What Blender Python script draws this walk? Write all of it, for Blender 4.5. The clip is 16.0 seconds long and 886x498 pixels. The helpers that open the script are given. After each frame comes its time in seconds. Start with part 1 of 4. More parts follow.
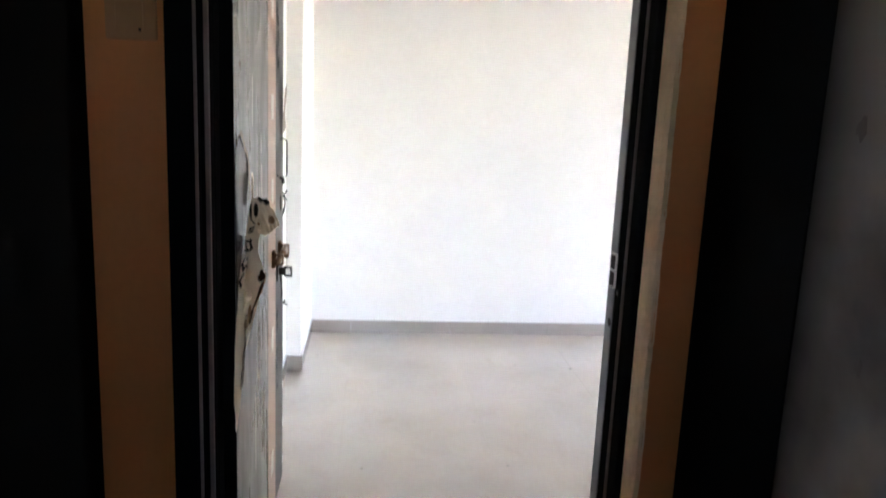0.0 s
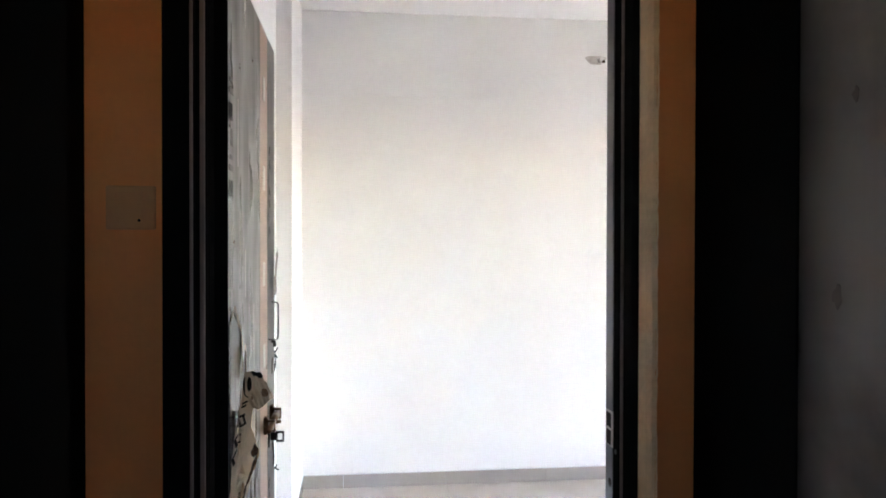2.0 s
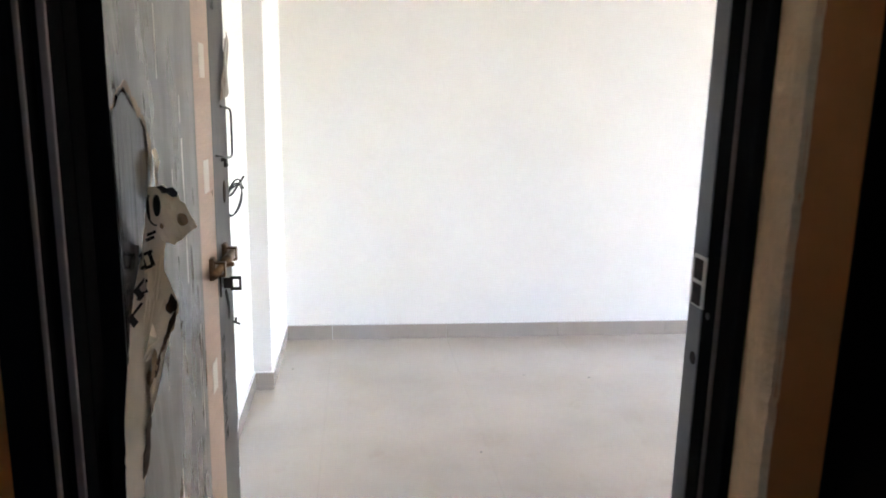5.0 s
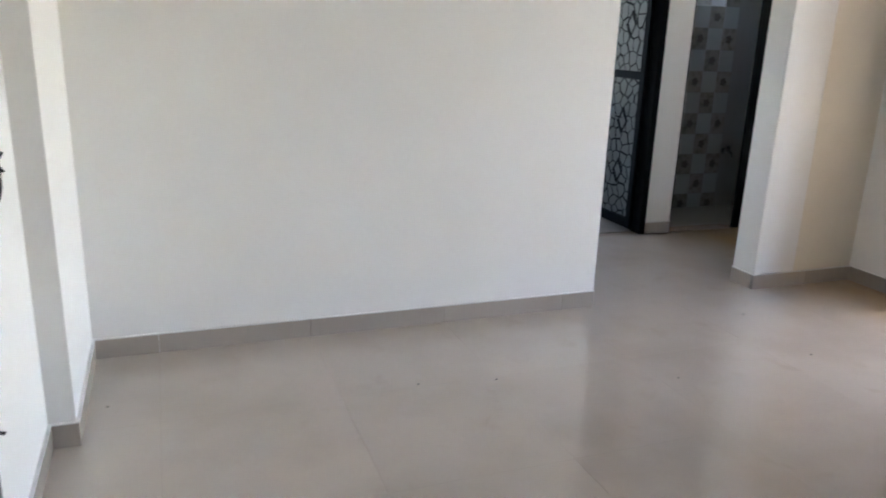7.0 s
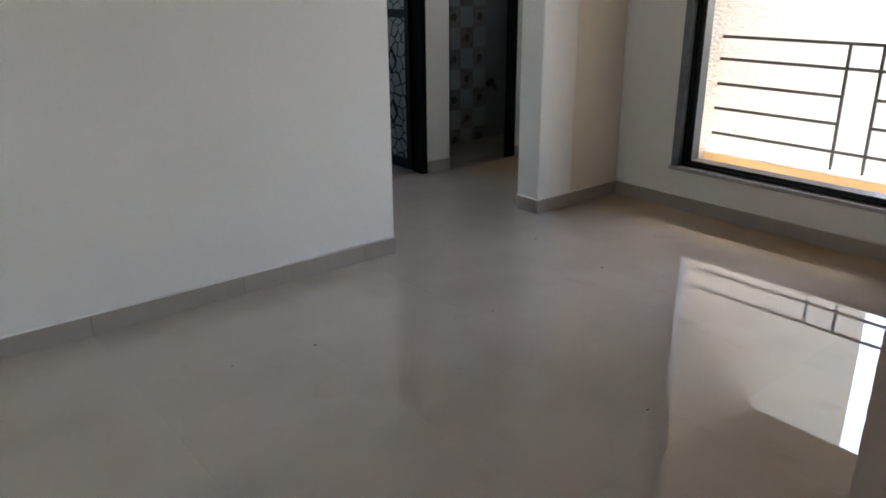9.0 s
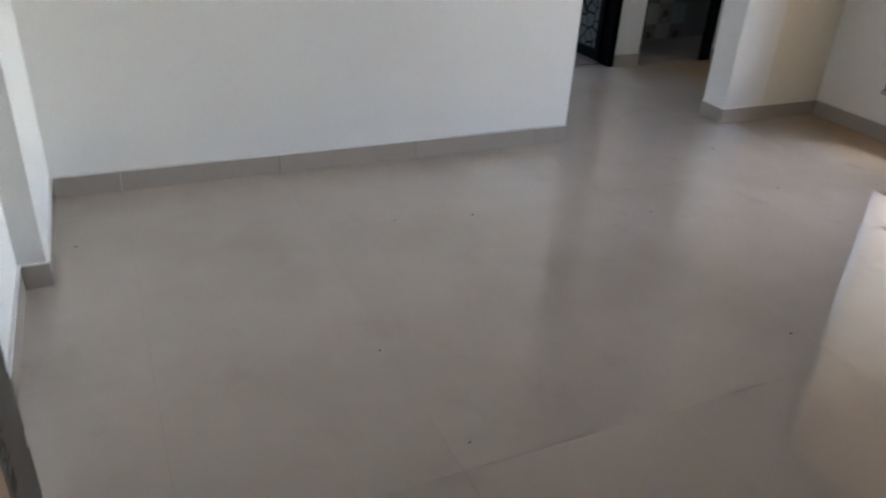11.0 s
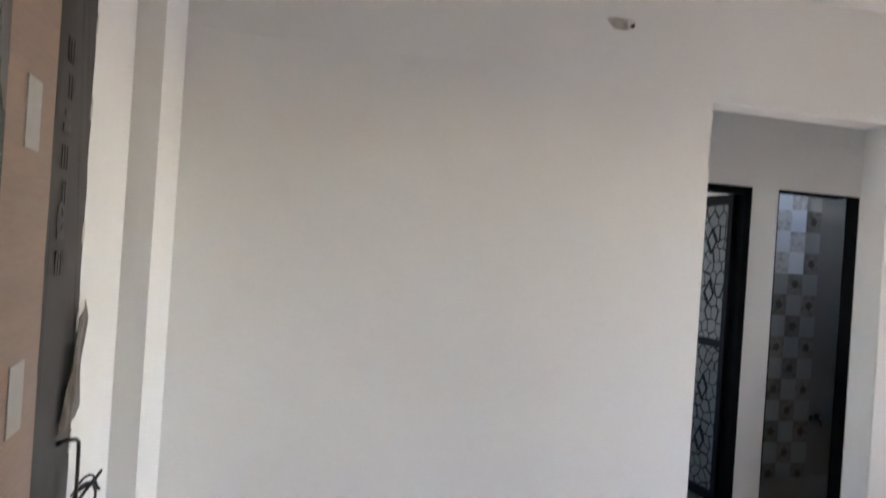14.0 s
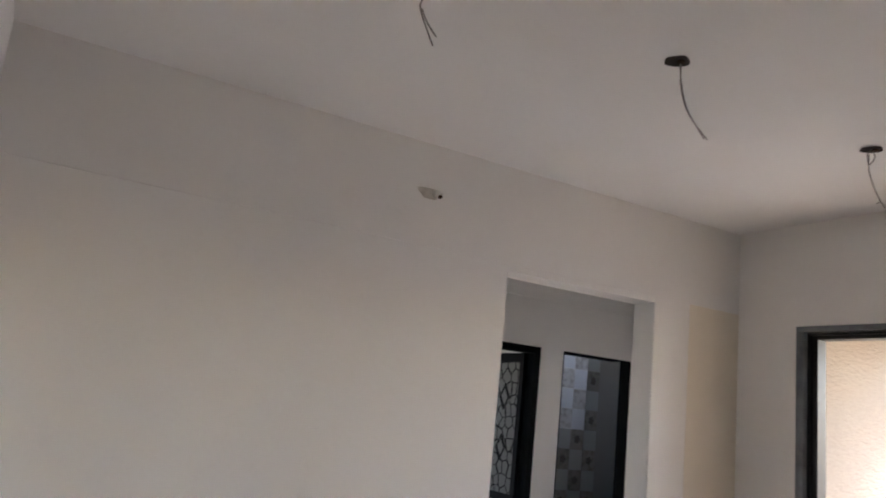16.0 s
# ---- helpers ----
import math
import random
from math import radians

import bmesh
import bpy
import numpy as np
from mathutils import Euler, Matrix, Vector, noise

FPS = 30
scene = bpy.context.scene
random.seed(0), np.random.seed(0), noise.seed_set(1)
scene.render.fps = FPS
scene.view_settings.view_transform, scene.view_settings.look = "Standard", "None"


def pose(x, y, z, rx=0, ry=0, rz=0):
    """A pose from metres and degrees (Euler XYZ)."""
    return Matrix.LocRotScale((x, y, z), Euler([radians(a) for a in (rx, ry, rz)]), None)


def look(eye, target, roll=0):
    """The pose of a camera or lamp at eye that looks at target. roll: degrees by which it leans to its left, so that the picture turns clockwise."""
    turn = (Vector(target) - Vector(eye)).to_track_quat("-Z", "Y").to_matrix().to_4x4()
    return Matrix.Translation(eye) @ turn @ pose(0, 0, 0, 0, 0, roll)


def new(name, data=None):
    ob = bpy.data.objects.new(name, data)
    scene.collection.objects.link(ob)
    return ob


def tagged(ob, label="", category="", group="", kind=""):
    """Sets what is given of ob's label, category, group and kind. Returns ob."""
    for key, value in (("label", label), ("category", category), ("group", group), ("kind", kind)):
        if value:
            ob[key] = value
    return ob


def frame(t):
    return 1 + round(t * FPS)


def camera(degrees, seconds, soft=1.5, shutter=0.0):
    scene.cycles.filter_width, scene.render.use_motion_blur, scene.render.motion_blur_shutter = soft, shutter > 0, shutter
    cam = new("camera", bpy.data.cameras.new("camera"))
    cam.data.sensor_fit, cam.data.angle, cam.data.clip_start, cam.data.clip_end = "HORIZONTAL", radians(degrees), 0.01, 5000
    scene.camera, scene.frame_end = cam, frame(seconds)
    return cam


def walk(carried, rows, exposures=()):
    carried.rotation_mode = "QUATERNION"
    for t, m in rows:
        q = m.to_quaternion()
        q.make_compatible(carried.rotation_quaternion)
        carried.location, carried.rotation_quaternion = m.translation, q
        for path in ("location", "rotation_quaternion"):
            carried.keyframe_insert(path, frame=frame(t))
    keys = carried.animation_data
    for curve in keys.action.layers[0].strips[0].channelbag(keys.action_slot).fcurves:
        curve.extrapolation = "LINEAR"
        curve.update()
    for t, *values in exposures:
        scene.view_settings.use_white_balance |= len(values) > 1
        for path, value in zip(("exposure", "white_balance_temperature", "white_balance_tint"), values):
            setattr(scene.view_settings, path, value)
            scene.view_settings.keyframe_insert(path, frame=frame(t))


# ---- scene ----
from mathutils.geometry import delaunay_2d_cdt

cam = camera(61.2, 16.0, soft=1.8, shutter=0.4)
PATH = [
    (0, (0.337, -0.504, 1.368), (0.537, 1.451, 0.992), 2.5),
    (0.5, (0.321, -0.522, 1.416), (0.533, 1.458, 1.228), 1.4),
    (1, (0.317, -0.558, 1.427), (0.531, 1.429, 1.363), 0.6),
    (1.5, (0.319, -0.501, 1.443), (0.546, 1.485, 1.396), 0.4),
    (2, (0.325, -0.522, 1.445), (0.553, 1.464, 1.422), 0.1),
    (2.5, (0.336, -0.506, 1.446), (0.569, 1.48, 1.429), 0.2),
    (3, (0.364, -0.47, 1.419), (0.596, 1.516, 1.385), 0.2),
    (3.5, (0.39, -0.397, 1.368), (0.618, 1.583, 1.2), 0.4),
    (5.8, (0.345, 0.492, 1.274), (0.59, 2.425, 0.821), 1.9),
    (6, (0.311, 0.599, 1.269), (0.635, 2.518, 0.806), 2.6),
    (6.5, (0.274, 0.767, 1.264), (0.833, 2.612, 0.73), 2.1),
    (7, (0.313, 0.913, 1.266), (0.996, 2.708, 0.707), 2.0),
    (7.5, (0.306, 1.016, 1.255), (1.189, 2.712, 0.668), 1.3),
    (8, (0.279, 1.073, 1.25), (1.352, 2.647, 0.639), 0.5),
    (8.2, (0.288, 1.098, 1.247), (1.435, 2.613, 0.622), 0.7),
    (10.3, (0.247, 1.043, 1.219), (1.411, 2.479, 0.455), -0.7),
    (10.5, (0.243, 1.03, 1.214), (1.286, 2.519, 0.38), 0.5),
    (11, (0.244, 0.999, 1.234), (1.003, 2.585, 0.281), 3.5),
    (12, (0.257, 0.958, 1.228), (0.849, 2.585, 0.227), 5.0),
    (12.5, (0.252, 0.974, 1.269), (0.81, 2.67, 0.368), 5.3),
    (13, (0.252, 0.993, 1.37), (0.794, 2.834, 0.807), 4.4),
    (13.5, (0.255, 0.985, 1.455), (0.772, 2.898, 1.181), 4.0),
    (14, (0.259, 0.955, 1.523), (0.773, 2.888, 1.522), 3.8),
    (14.5, (0.251, 0.94, 1.563), (0.826, 2.845, 1.753), 3.9),
    (15, (0.245, 0.939, 1.614), (0.945, 2.786, 1.929), 4.2),
    (15.5, (0.225, 0.957, 1.615), (1.077, 2.73, 1.979), 5.4),
    (16, (0.219, 0.904, 1.586), (1.164, 2.619, 1.992), 6.1),
]
EXPOSURES = [(0.0, 5.42, 6160, 14), (3.5, 5.42, 6200, 14), (5.8, 5.06, 6320, 13), (6.5, 4.74, 6330, 12), (7.0, 4.4, 6330, 12), (7.5, 4.05, 6430, 12), (8.0, 3.5, 6480, 11), (10.5, 3.54, 6260, 10),
             (11.0, 4.0, 6300, 11), (12.0, 4.6, 6260, 11), (13.0, 4.37, 6230, 12), (13.5, 4.24, 6290, 15), (14.5, 4.23, 6380, 16), (15.5, 4.07, 6680, 18), (16.0, 3.75, 6680, 19)]
walk(cam, [(t, look(eye, target, roll)) for t, eye, target, roll in PATH], EXPOSURES)

SKY_STRENGTH = 0.15
world = bpy.data.worlds.new("sky")
scene.world = world
world.use_nodes = True
wn = world.node_tree.nodes
sky = wn.new("ShaderNodeTexSky")
sky.sky_type = "NISHITA"
sky.sun_disc = False
sky.sun_elevation, sky.sun_rotation = radians(48), radians(97)
sky.dust_density, sky.air_density = 1.0, 1.0
wn["Background"].inputs["Strength"].default_value = SKY_STRENGTH
world.node_tree.links.new(sky.outputs[0], wn["Background"].inputs["Color"])

sun_data = bpy.data.lights.new("sun", "SUN")
sun_data.energy, sun_data.angle, sun_data.color = 1.4, radians(12), (1.0, 0.97, 0.93)
sun = new("sun", sun_data)
sun.matrix_world = look((30, -14.2, 31), (30 - 10, -14.2 + 1.2, 31 - 11.2))

# ---- materials ----


def mat(name, base, rough=0.5, metal=0.0, stain=0.12, stain_scale=2.0, grain=0.06, grain_scale=60.0,
        bump=0.1, bump_scale=120.0, bump_dist=0.002, spec=0.5, tint=None, rough_var=0.0, piece=0.0, stretch=(1, 1, 1)):
    """A surface with large stains, fine grain and a bump, in object metres."""
    m = bpy.data.materials.new(name)
    m.use_nodes = True
    n, l = m.node_tree.nodes, m.node_tree.links
    b = n["Principled BSDF"]
    co = n.new("ShaderNodeTexCoord")
    mp = n.new("ShaderNodeMapping")
    mp.inputs["Scale"].default_value = stretch
    geo = n.new("ShaderNodeNewGeometry")
    l.new(geo.outputs["Position"], mp.inputs["Vector"])
    n1, n2, n3 = (n.new("ShaderNodeTexNoise") for _ in range(3))
    for k, sc, det in ((n1, stain_scale, 5), (n2, grain_scale, 3), (n3, bump_scale, 4)):
        k.inputs["Scale"].default_value, k.inputs["Detail"].default_value = sc, det
        l.new(mp.outputs[0], k.inputs["Vector"])
    dark = tint or tuple(c * 0.72 for c in base)
    m1 = n.new("ShaderNodeMix")
    m1.data_type = "RGBA"
    m1.inputs["A"].default_value, m1.inputs["B"].default_value = (*base, 1), (*dark, 1)
    r1 = n.new("ShaderNodeMapRange")
    r1.inputs["From Min"].default_value, r1.inputs["From Max"].default_value = 0.45, 0.75
    r1.inputs["To Max"].default_value = min(1.0, stain * 3)
    l.new(n1.outputs["Fac"], r1.inputs["Value"])
    l.new(r1.outputs[0], m1.inputs["Factor"])
    m2 = n.new("ShaderNodeMix")
    m2.data_type, m2.blend_type = "RGBA", "MULTIPLY"
    m2.inputs["Factor"].default_value = 1.0
    r2 = n.new("ShaderNodeMapRange")
    r2.inputs["To Min"].default_value, r2.inputs["To Max"].default_value = 1 - grain, 1 + grain
    l.new(n2.outputs["Fac"], r2.inputs["Value"])
    l.new(m1.outputs["Result"], m2.inputs["A"])
    l.new(r2.outputs[0], m2.inputs["B"])
    out = m2.outputs["Result"]
    if piece:
        oi = n.new("ShaderNodeObjectInfo")
        r3 = n.new("ShaderNodeMapRange")
        r3.inputs["To Min"].default_value, r3.inputs["To Max"].default_value = 1 - piece, 1 + piece
        l.new(oi.outputs["Random"], r3.inputs["Value"])
        m3 = n.new("ShaderNodeMix")
        m3.data_type, m3.blend_type = "RGBA", "MULTIPLY"
        m3.inputs["Factor"].default_value = 1.0
        l.new(out, m3.inputs["A"])
        l.new(r3.outputs[0], m3.inputs["B"])
        out = m3.outputs["Result"]
    l.new(out, b.inputs["Base Color"])
    b.inputs["Roughness"].default_value, b.inputs["Metallic"].default_value = rough, metal
    b.inputs["Specular IOR Level"].default_value = spec
    if rough_var:
        r4 = n.new("ShaderNodeMapRange")
        r4.inputs["From Min"].default_value, r4.inputs["From Max"].default_value = 0.35, 0.75
        r4.inputs["To Min"].default_value, r4.inputs["To Max"].default_value = rough, rough + rough_var
        l.new(n1.outputs["Fac"], r4.inputs["Value"])
        l.new(r4.outputs[0], b.inputs["Roughness"])
    if bump:
        bp = n.new("ShaderNodeBump")
        bp.inputs["Strength"].default_value, bp.inputs["Distance"].default_value = bump, bump_dist
        l.new(n3.outputs["Fac"], bp.inputs["Height"])
        l.new(bp.outputs[0], b.inputs["Normal"])
    return m


WALL = mat("wall_paint", (0.88, 0.858, 0.82), 0.55, stain=0.05, stain_scale=1.1, grain=0.008, grain_scale=180, bump=0.02, bump_scale=7, bump_dist=0.004, spec=0.3)
# wall paint yellowed for the warm light that bounces into the corner
BOUNCE_CREAM = mat("bounce_tinted_wall", (0.85, 0.785, 0.67), 0.55, stain=0.06, stain_scale=1.1, grain=0.008, grain_scale=180, bump=0.02, bump_scale=7, bump_dist=0.004, spec=0.3)
CEIL = mat("ceiling_paint", (0.87, 0.86, 0.84), 0.7, stain=0.05, stain_scale=1.3, grain=0.012, grain_scale=160, bump=0.03, bump_scale=10, bump_dist=0.004, spec=0.2)
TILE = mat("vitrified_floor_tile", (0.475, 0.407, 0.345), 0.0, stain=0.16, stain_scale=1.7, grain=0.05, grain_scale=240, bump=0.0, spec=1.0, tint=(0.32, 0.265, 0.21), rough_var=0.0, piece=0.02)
# tan tint that grows over the tiles towards the window wall, broken by noise
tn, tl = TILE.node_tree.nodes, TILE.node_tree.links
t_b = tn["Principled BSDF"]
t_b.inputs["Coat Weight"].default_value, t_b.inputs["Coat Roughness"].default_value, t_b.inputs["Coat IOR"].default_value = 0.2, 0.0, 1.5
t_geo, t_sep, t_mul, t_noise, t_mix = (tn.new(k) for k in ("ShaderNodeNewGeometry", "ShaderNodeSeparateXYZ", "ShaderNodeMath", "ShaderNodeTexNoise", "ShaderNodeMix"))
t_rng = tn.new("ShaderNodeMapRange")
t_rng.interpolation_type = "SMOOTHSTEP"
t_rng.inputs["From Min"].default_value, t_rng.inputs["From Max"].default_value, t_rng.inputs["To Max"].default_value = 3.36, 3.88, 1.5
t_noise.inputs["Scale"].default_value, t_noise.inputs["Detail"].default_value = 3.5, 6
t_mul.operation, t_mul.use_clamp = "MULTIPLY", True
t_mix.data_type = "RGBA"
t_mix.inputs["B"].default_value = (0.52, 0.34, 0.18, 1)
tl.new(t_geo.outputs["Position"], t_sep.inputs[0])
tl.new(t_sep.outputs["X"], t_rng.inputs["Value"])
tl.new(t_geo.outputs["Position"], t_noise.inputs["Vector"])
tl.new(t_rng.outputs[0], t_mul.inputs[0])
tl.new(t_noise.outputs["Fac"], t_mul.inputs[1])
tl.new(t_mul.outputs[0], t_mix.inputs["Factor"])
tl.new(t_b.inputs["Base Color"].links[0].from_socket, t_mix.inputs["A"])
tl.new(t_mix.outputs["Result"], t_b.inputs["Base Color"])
# brown scuffs left by work shoes
s_noise, s_rng, s_mix = (tn.new(k) for k in ("ShaderNodeTexNoise", "ShaderNodeMapRange", "ShaderNodeMix"))
s_noise.inputs["Scale"].default_value, s_noise.inputs["Detail"].default_value, s_noise.inputs["Distortion"].default_value = 5.5, 8, 0.6
s_rng.inputs["From Min"].default_value, s_rng.inputs["From Max"].default_value, s_rng.inputs["To Max"].default_value = 0.61, 0.80, 0.22
s_mix.data_type = "RGBA"
s_mix.inputs["B"].default_value = (0.26, 0.185, 0.125, 1)
tl.new(t_geo.outputs["Position"], s_noise.inputs["Vector"])
tl.new(s_noise.outputs["Fac"], s_rng.inputs["Value"])
tl.new(s_rng.outputs[0], s_mix.inputs["Factor"])
tl.new(t_mix.outputs["Result"], s_mix.inputs["A"])
tl.new(s_mix.outputs["Result"], t_b.inputs["Base Color"])
GROUT = mat("tile_grout", (0.22, 0.165, 0.125), 0.9, bump=0.2)
SKIRT = mat("skirting_tile", (0.44, 0.385, 0.33), 0.16, stain=0.1, stain_scale=4, grain=0.05, grain_scale=250, bump=0.02, piece=0.02)
CAULK = mat("white_cement", (0.78, 0.76, 0.72), 0.8, bump=0.3, bump_scale=80)
EXTERIOR = mat("textured_cream_plaster", (0.40, 0.335, 0.26), 0.85, stain=0.16, stain_scale=2.5, grain=0.12, grain_scale=45, bump=0.9, bump_scale=38, bump_dist=0.012, tint=(0.43, 0.335, 0.235), stretch=(0.5, 1, 1.6))
# the shade under the slab is put into this plaster's colour
SOFFIT = mat("shaded_brown_plaster", (0.22, 0.165, 0.12), 0.9, stain=0.2, stain_scale=2, grain=0.1, grain_scale=50, bump=0.3, bump_scale=40)
SMUDGE = mat("grey_smudge", (0.21, 0.165, 0.135), 0.55, stain=0.3, stain_scale=30, bump=0.0)
KERB = mat("ochre_painted_kerb", (0.62, 0.40, 0.19), 0.7, stain=0.2, stain_scale=6, bump=0.3, bump_scale=60)
LOBBY = mat("ochre_lobby_paint", (0.72, 0.228, 0.046), 0.6, stain=0.15, stain_scale=2, bump=0.15, bump_scale=40)
REVEAL = mat("bare_plaster_edge", (0.95, 0.66, 0.36), 0.8, stain=0.2, stain_scale=9, grain=0.1, bump=0.8, bump_scale=50, bump_dist=0.006)
BLACK = mat("black_painted_wood", (0.006, 0.0055, 0.0055), 0.7, spec=0.0, stain=0.1, bump=0.15, bump_scale=30, tint=(0.012, 0.011, 0.0105))
DOOR_BLACK = mat("blue_black_door_paint", (0.006, 0.0075, 0.0088), 0.65, spec=0.03, stain=0.15, bump=0.1, bump_scale=30)
FRAME = mat("dark_grey_frame_paint", (0.012, 0.011, 0.0105), 0.6, spec=0.0, stain=0.2, stain_scale=6, bump=0.15, bump_scale=30, tint=(0.03, 0.027, 0.026))
GRANITE = mat("black_granite", (0.004, 0.004, 0.004), 0.9, spec=0.03, stain=0.1, bump=0.0, grain=0.3, grain_scale=300)
JAMB_STONE = mat("grey_stone_jamb", (0.16, 0.18, 0.20), 0.22, stain=0.3, stain_scale=9, grain=0.2, grain_scale=150, bump=0.1, tint=(0.07, 0.08, 0.09))
ALU = mat("black_anodised_aluminium", (0.02, 0.021, 0.024), 0.32, 0.6, stain=0.15, stain_scale=12, bump=0.05)
SILL = mat("grey_sill_stone", (0.42, 0.41, 0.42), 0.3, stain=0.2, stain_scale=8, grain=0.1, grain_scale=200, bump=0.1)
STEEL = mat("scuffed_grey_steel", (0.47, 0.40, 0.335), 0.6, 0.0, spec=0.15, stain=0.3, stain_scale=3.5, grain=0.08, grain_scale=20, bump=0.1, tint=(0.20, 0.17, 0.15), rough_var=0.15)
# soft shadow edge put into the colour: grey fades to black near the frame
sn, sl = STEEL.node_tree.nodes, STEEL.node_tree.links
st_geo, st_sep, st_noise, st_add, st_rng, st_mix = (sn.new("ShaderNode" + k) for k in ("NewGeometry", "SeparateXYZ", "TexNoise", "Math", "MapRange", "Mix"))
st_noise.inputs["Scale"].default_value, st_noise.inputs["Detail"].default_value = 5.0, 6
st_add.operation = "MULTIPLY_ADD"
st_add.inputs[1].default_value = 0.07
st_rng.interpolation_type = "SMOOTHSTEP"
st_rng.inputs["From Min"].default_value, st_rng.inputs["From Max"].default_value = 0.50, 0.72
st_mix.data_type = "RGBA"
st_mix.inputs["B"].default_value = (0.006, 0.006, 0.006, 1)
sl.new(st_geo.outputs["Position"], st_sep.inputs[0])
sl.new(st_geo.outputs["Position"], st_noise.inputs["Vector"])
sl.new(st_noise.outputs["Fac"], st_add.inputs[0])
sl.new(st_sep.outputs["Y"], st_add.inputs[2])
sl.new(st_add.outputs[0], st_rng.inputs["Value"])
sl.new(st_rng.outputs[0], st_mix.inputs["Factor"])
sl.new(sn["Principled BSDF"].inputs["Base Color"].links[0].from_socket, st_mix.inputs["A"])
sl.new(st_mix.outputs["Result"], sn["Principled BSDF"].inputs["Base Color"])
FILM = mat("grey_protective_film", (0.09, 0.08, 0.062), 0.24, rough_var=0.26, spec=1.0, stain=0.34, stain_scale=6.5, grain=0.34, grain_scale=13, bump=0.10, bump_scale=9, bump_dist=0.006, tint=(0.04, 0.036, 0.028), stretch=(1, 1.7, 0.5))
FILM_RIM = mat("dark_grey_film_rim", (0.062, 0.055, 0.046), 0.4, spec=0.2, stain=0.3, stain_scale=6, grain=0.14, grain_scale=14, bump=0.3, bump_scale=9, bump_dist=0.006, tint=(0.045, 0.04, 0.036))
FILM_DARK = mat("exposed_dark_laminate", (0.016, 0.0135, 0.0115), 0.22, spec=0.2, stain=0.3, stain_scale=5, grain=0.15, grain_scale=30, bump=0.1, tint=(0.03, 0.025, 0.02), stretch=(1, 1.5, 0.6))
PEEL = mat("peeled_cream_film", (0.72, 0.63, 0.51), 0.42, stain=0.28, stain_scale=7, grain=0.08, grain_scale=40, bump=0.55, bump_scale=24, bump_dist=0.01, tint=(0.24, 0.15, 0.085))
GLUE = mat("amber_glue", (0.30, 0.19, 0.10), 0.5, spec=0.3, stain=0.4, stain_scale=40, bump=0.3, bump_scale=80, tint=(0.10, 0.05, 0.02))
FLAP_BACK = mat("translucent_film_back", (0.56, 0.49, 0.40), 0.35, stain=0.35, stain_scale=14, grain=0.1, grain_scale=60, bump=0.6, bump_scale=45, bump_dist=0.006, tint=(0.24, 0.175, 0.115))
RIM_CURL = mat("crumpled_brown_film", (0.16, 0.122, 0.09), 0.4, spec=0.4, stain=0.4, stain_scale=14, bump=0.5, bump_scale=35, bump_dist=0.006, tint=(0.075, 0.055, 0.04))
BROWNED = mat("browned_film_edge", (0.24, 0.155, 0.085), 0.45, stain=0.4, stain_scale=14, bump=0.5, bump_scale=40, bump_dist=0.006, tint=(0.14, 0.08, 0.045))
BURN = mat("brown_glue_stain", (0.028, 0.013, 0.006), 0.7, spec=0.1, stain=0.3, stain_scale=40, bump=0.4, bump_scale=60, tint=(0.09, 0.042, 0.016))
INK = mat("black_print", (0.012, 0.011, 0.011), 0.8, spec=0.08, bump=0.0, stain=0.1)
INK_FAINT = mat("worn_grey_print", (0.022, 0.020, 0.018), 0.36, spec=0.35, bump=0.0, stain=0.4, stain_scale=20, tint=(0.10, 0.092, 0.082))
VENEER = mat("beige_veneer_strip", (0.41, 0.265, 0.175), 0.36, spec=0.5, stain=0.22, stain_scale=4, grain=0.2, grain_scale=60, bump=0.15, bump_scale=90, stretch=(1, 0.3, 3))
BEAD = mat("worn_brown_bead", (0.21, 0.15, 0.13), 0.55, spec=0.1, stain=0.3, stain_scale=12, bump=0.1)
# lighter grey than the frame, standing in for light on the rebate face
LIT_REBATE = mat("lit_rebate_grey", (0.16, 0.16, 0.165), 0.5, spec=0.3, stain=0.3, stain_scale=5, bump=0.1)
EDGE = mat("raw_board_edge", (0.20, 0.16, 0.12), 0.8, stain=0.4, stain_scale=18, bump=0.5, tint=(0.05, 0.04, 0.03))
STICKER = mat("pale_sticker", (0.62, 0.58, 0.52), 0.5, bump=0.1, stain=0.1)
RUST = mat("rusty_brass", (0.22, 0.14, 0.08), 0.45, 0.6, stain=0.5, stain_scale=40, grain=0.2, grain_scale=120, bump=0.3, tint=(0.10, 0.05, 0.025))
DARK_METAL = mat("dark_tarnished_steel", (0.05, 0.045, 0.042), 0.4, 0.7, stain=0.3, stain_scale=30, bump=0.2)
CABLE = mat("black_cable", (0.02, 0.02, 0.022), 0.4, bump=0.0)
WIRE = mat("grey_wire", (0.24, 0.22, 0.20), 0.5, bump=0.0, stain=0.3, stain_scale=60)
PLASTIC = mat("yellowed_switch_plastic", (0.52, 0.24, 0.10), 0.6, spec=0.05, bump=0.02, stain=0.1)
HOLE = mat("dark_conduit", (0.012, 0.008, 0.007), 0.9, bump=0.0, stain=0.2, tint=(0.06, 0.02, 0.015), stain_scale=70)
BATH = mat("glazed_bath_tile", (0.74, 0.75, 0.76), 0.1, stain=0.06, bump=0.02, grain=0.03, piece=0.04)
BATH_GREY = mat("plain_grey_bath_tile", (0.30, 0.285, 0.25), 0.12, stain=0.08, bump=0.02, grain=0.03)
BATH_PRINT = mat("printed_bath_tile", (0.30, 0.275, 0.23), 0.14, stain=0.5, stain_scale=22, bump=0.02, grain=0.06, tint=(0.18, 0.15, 0.12), piece=0.12)
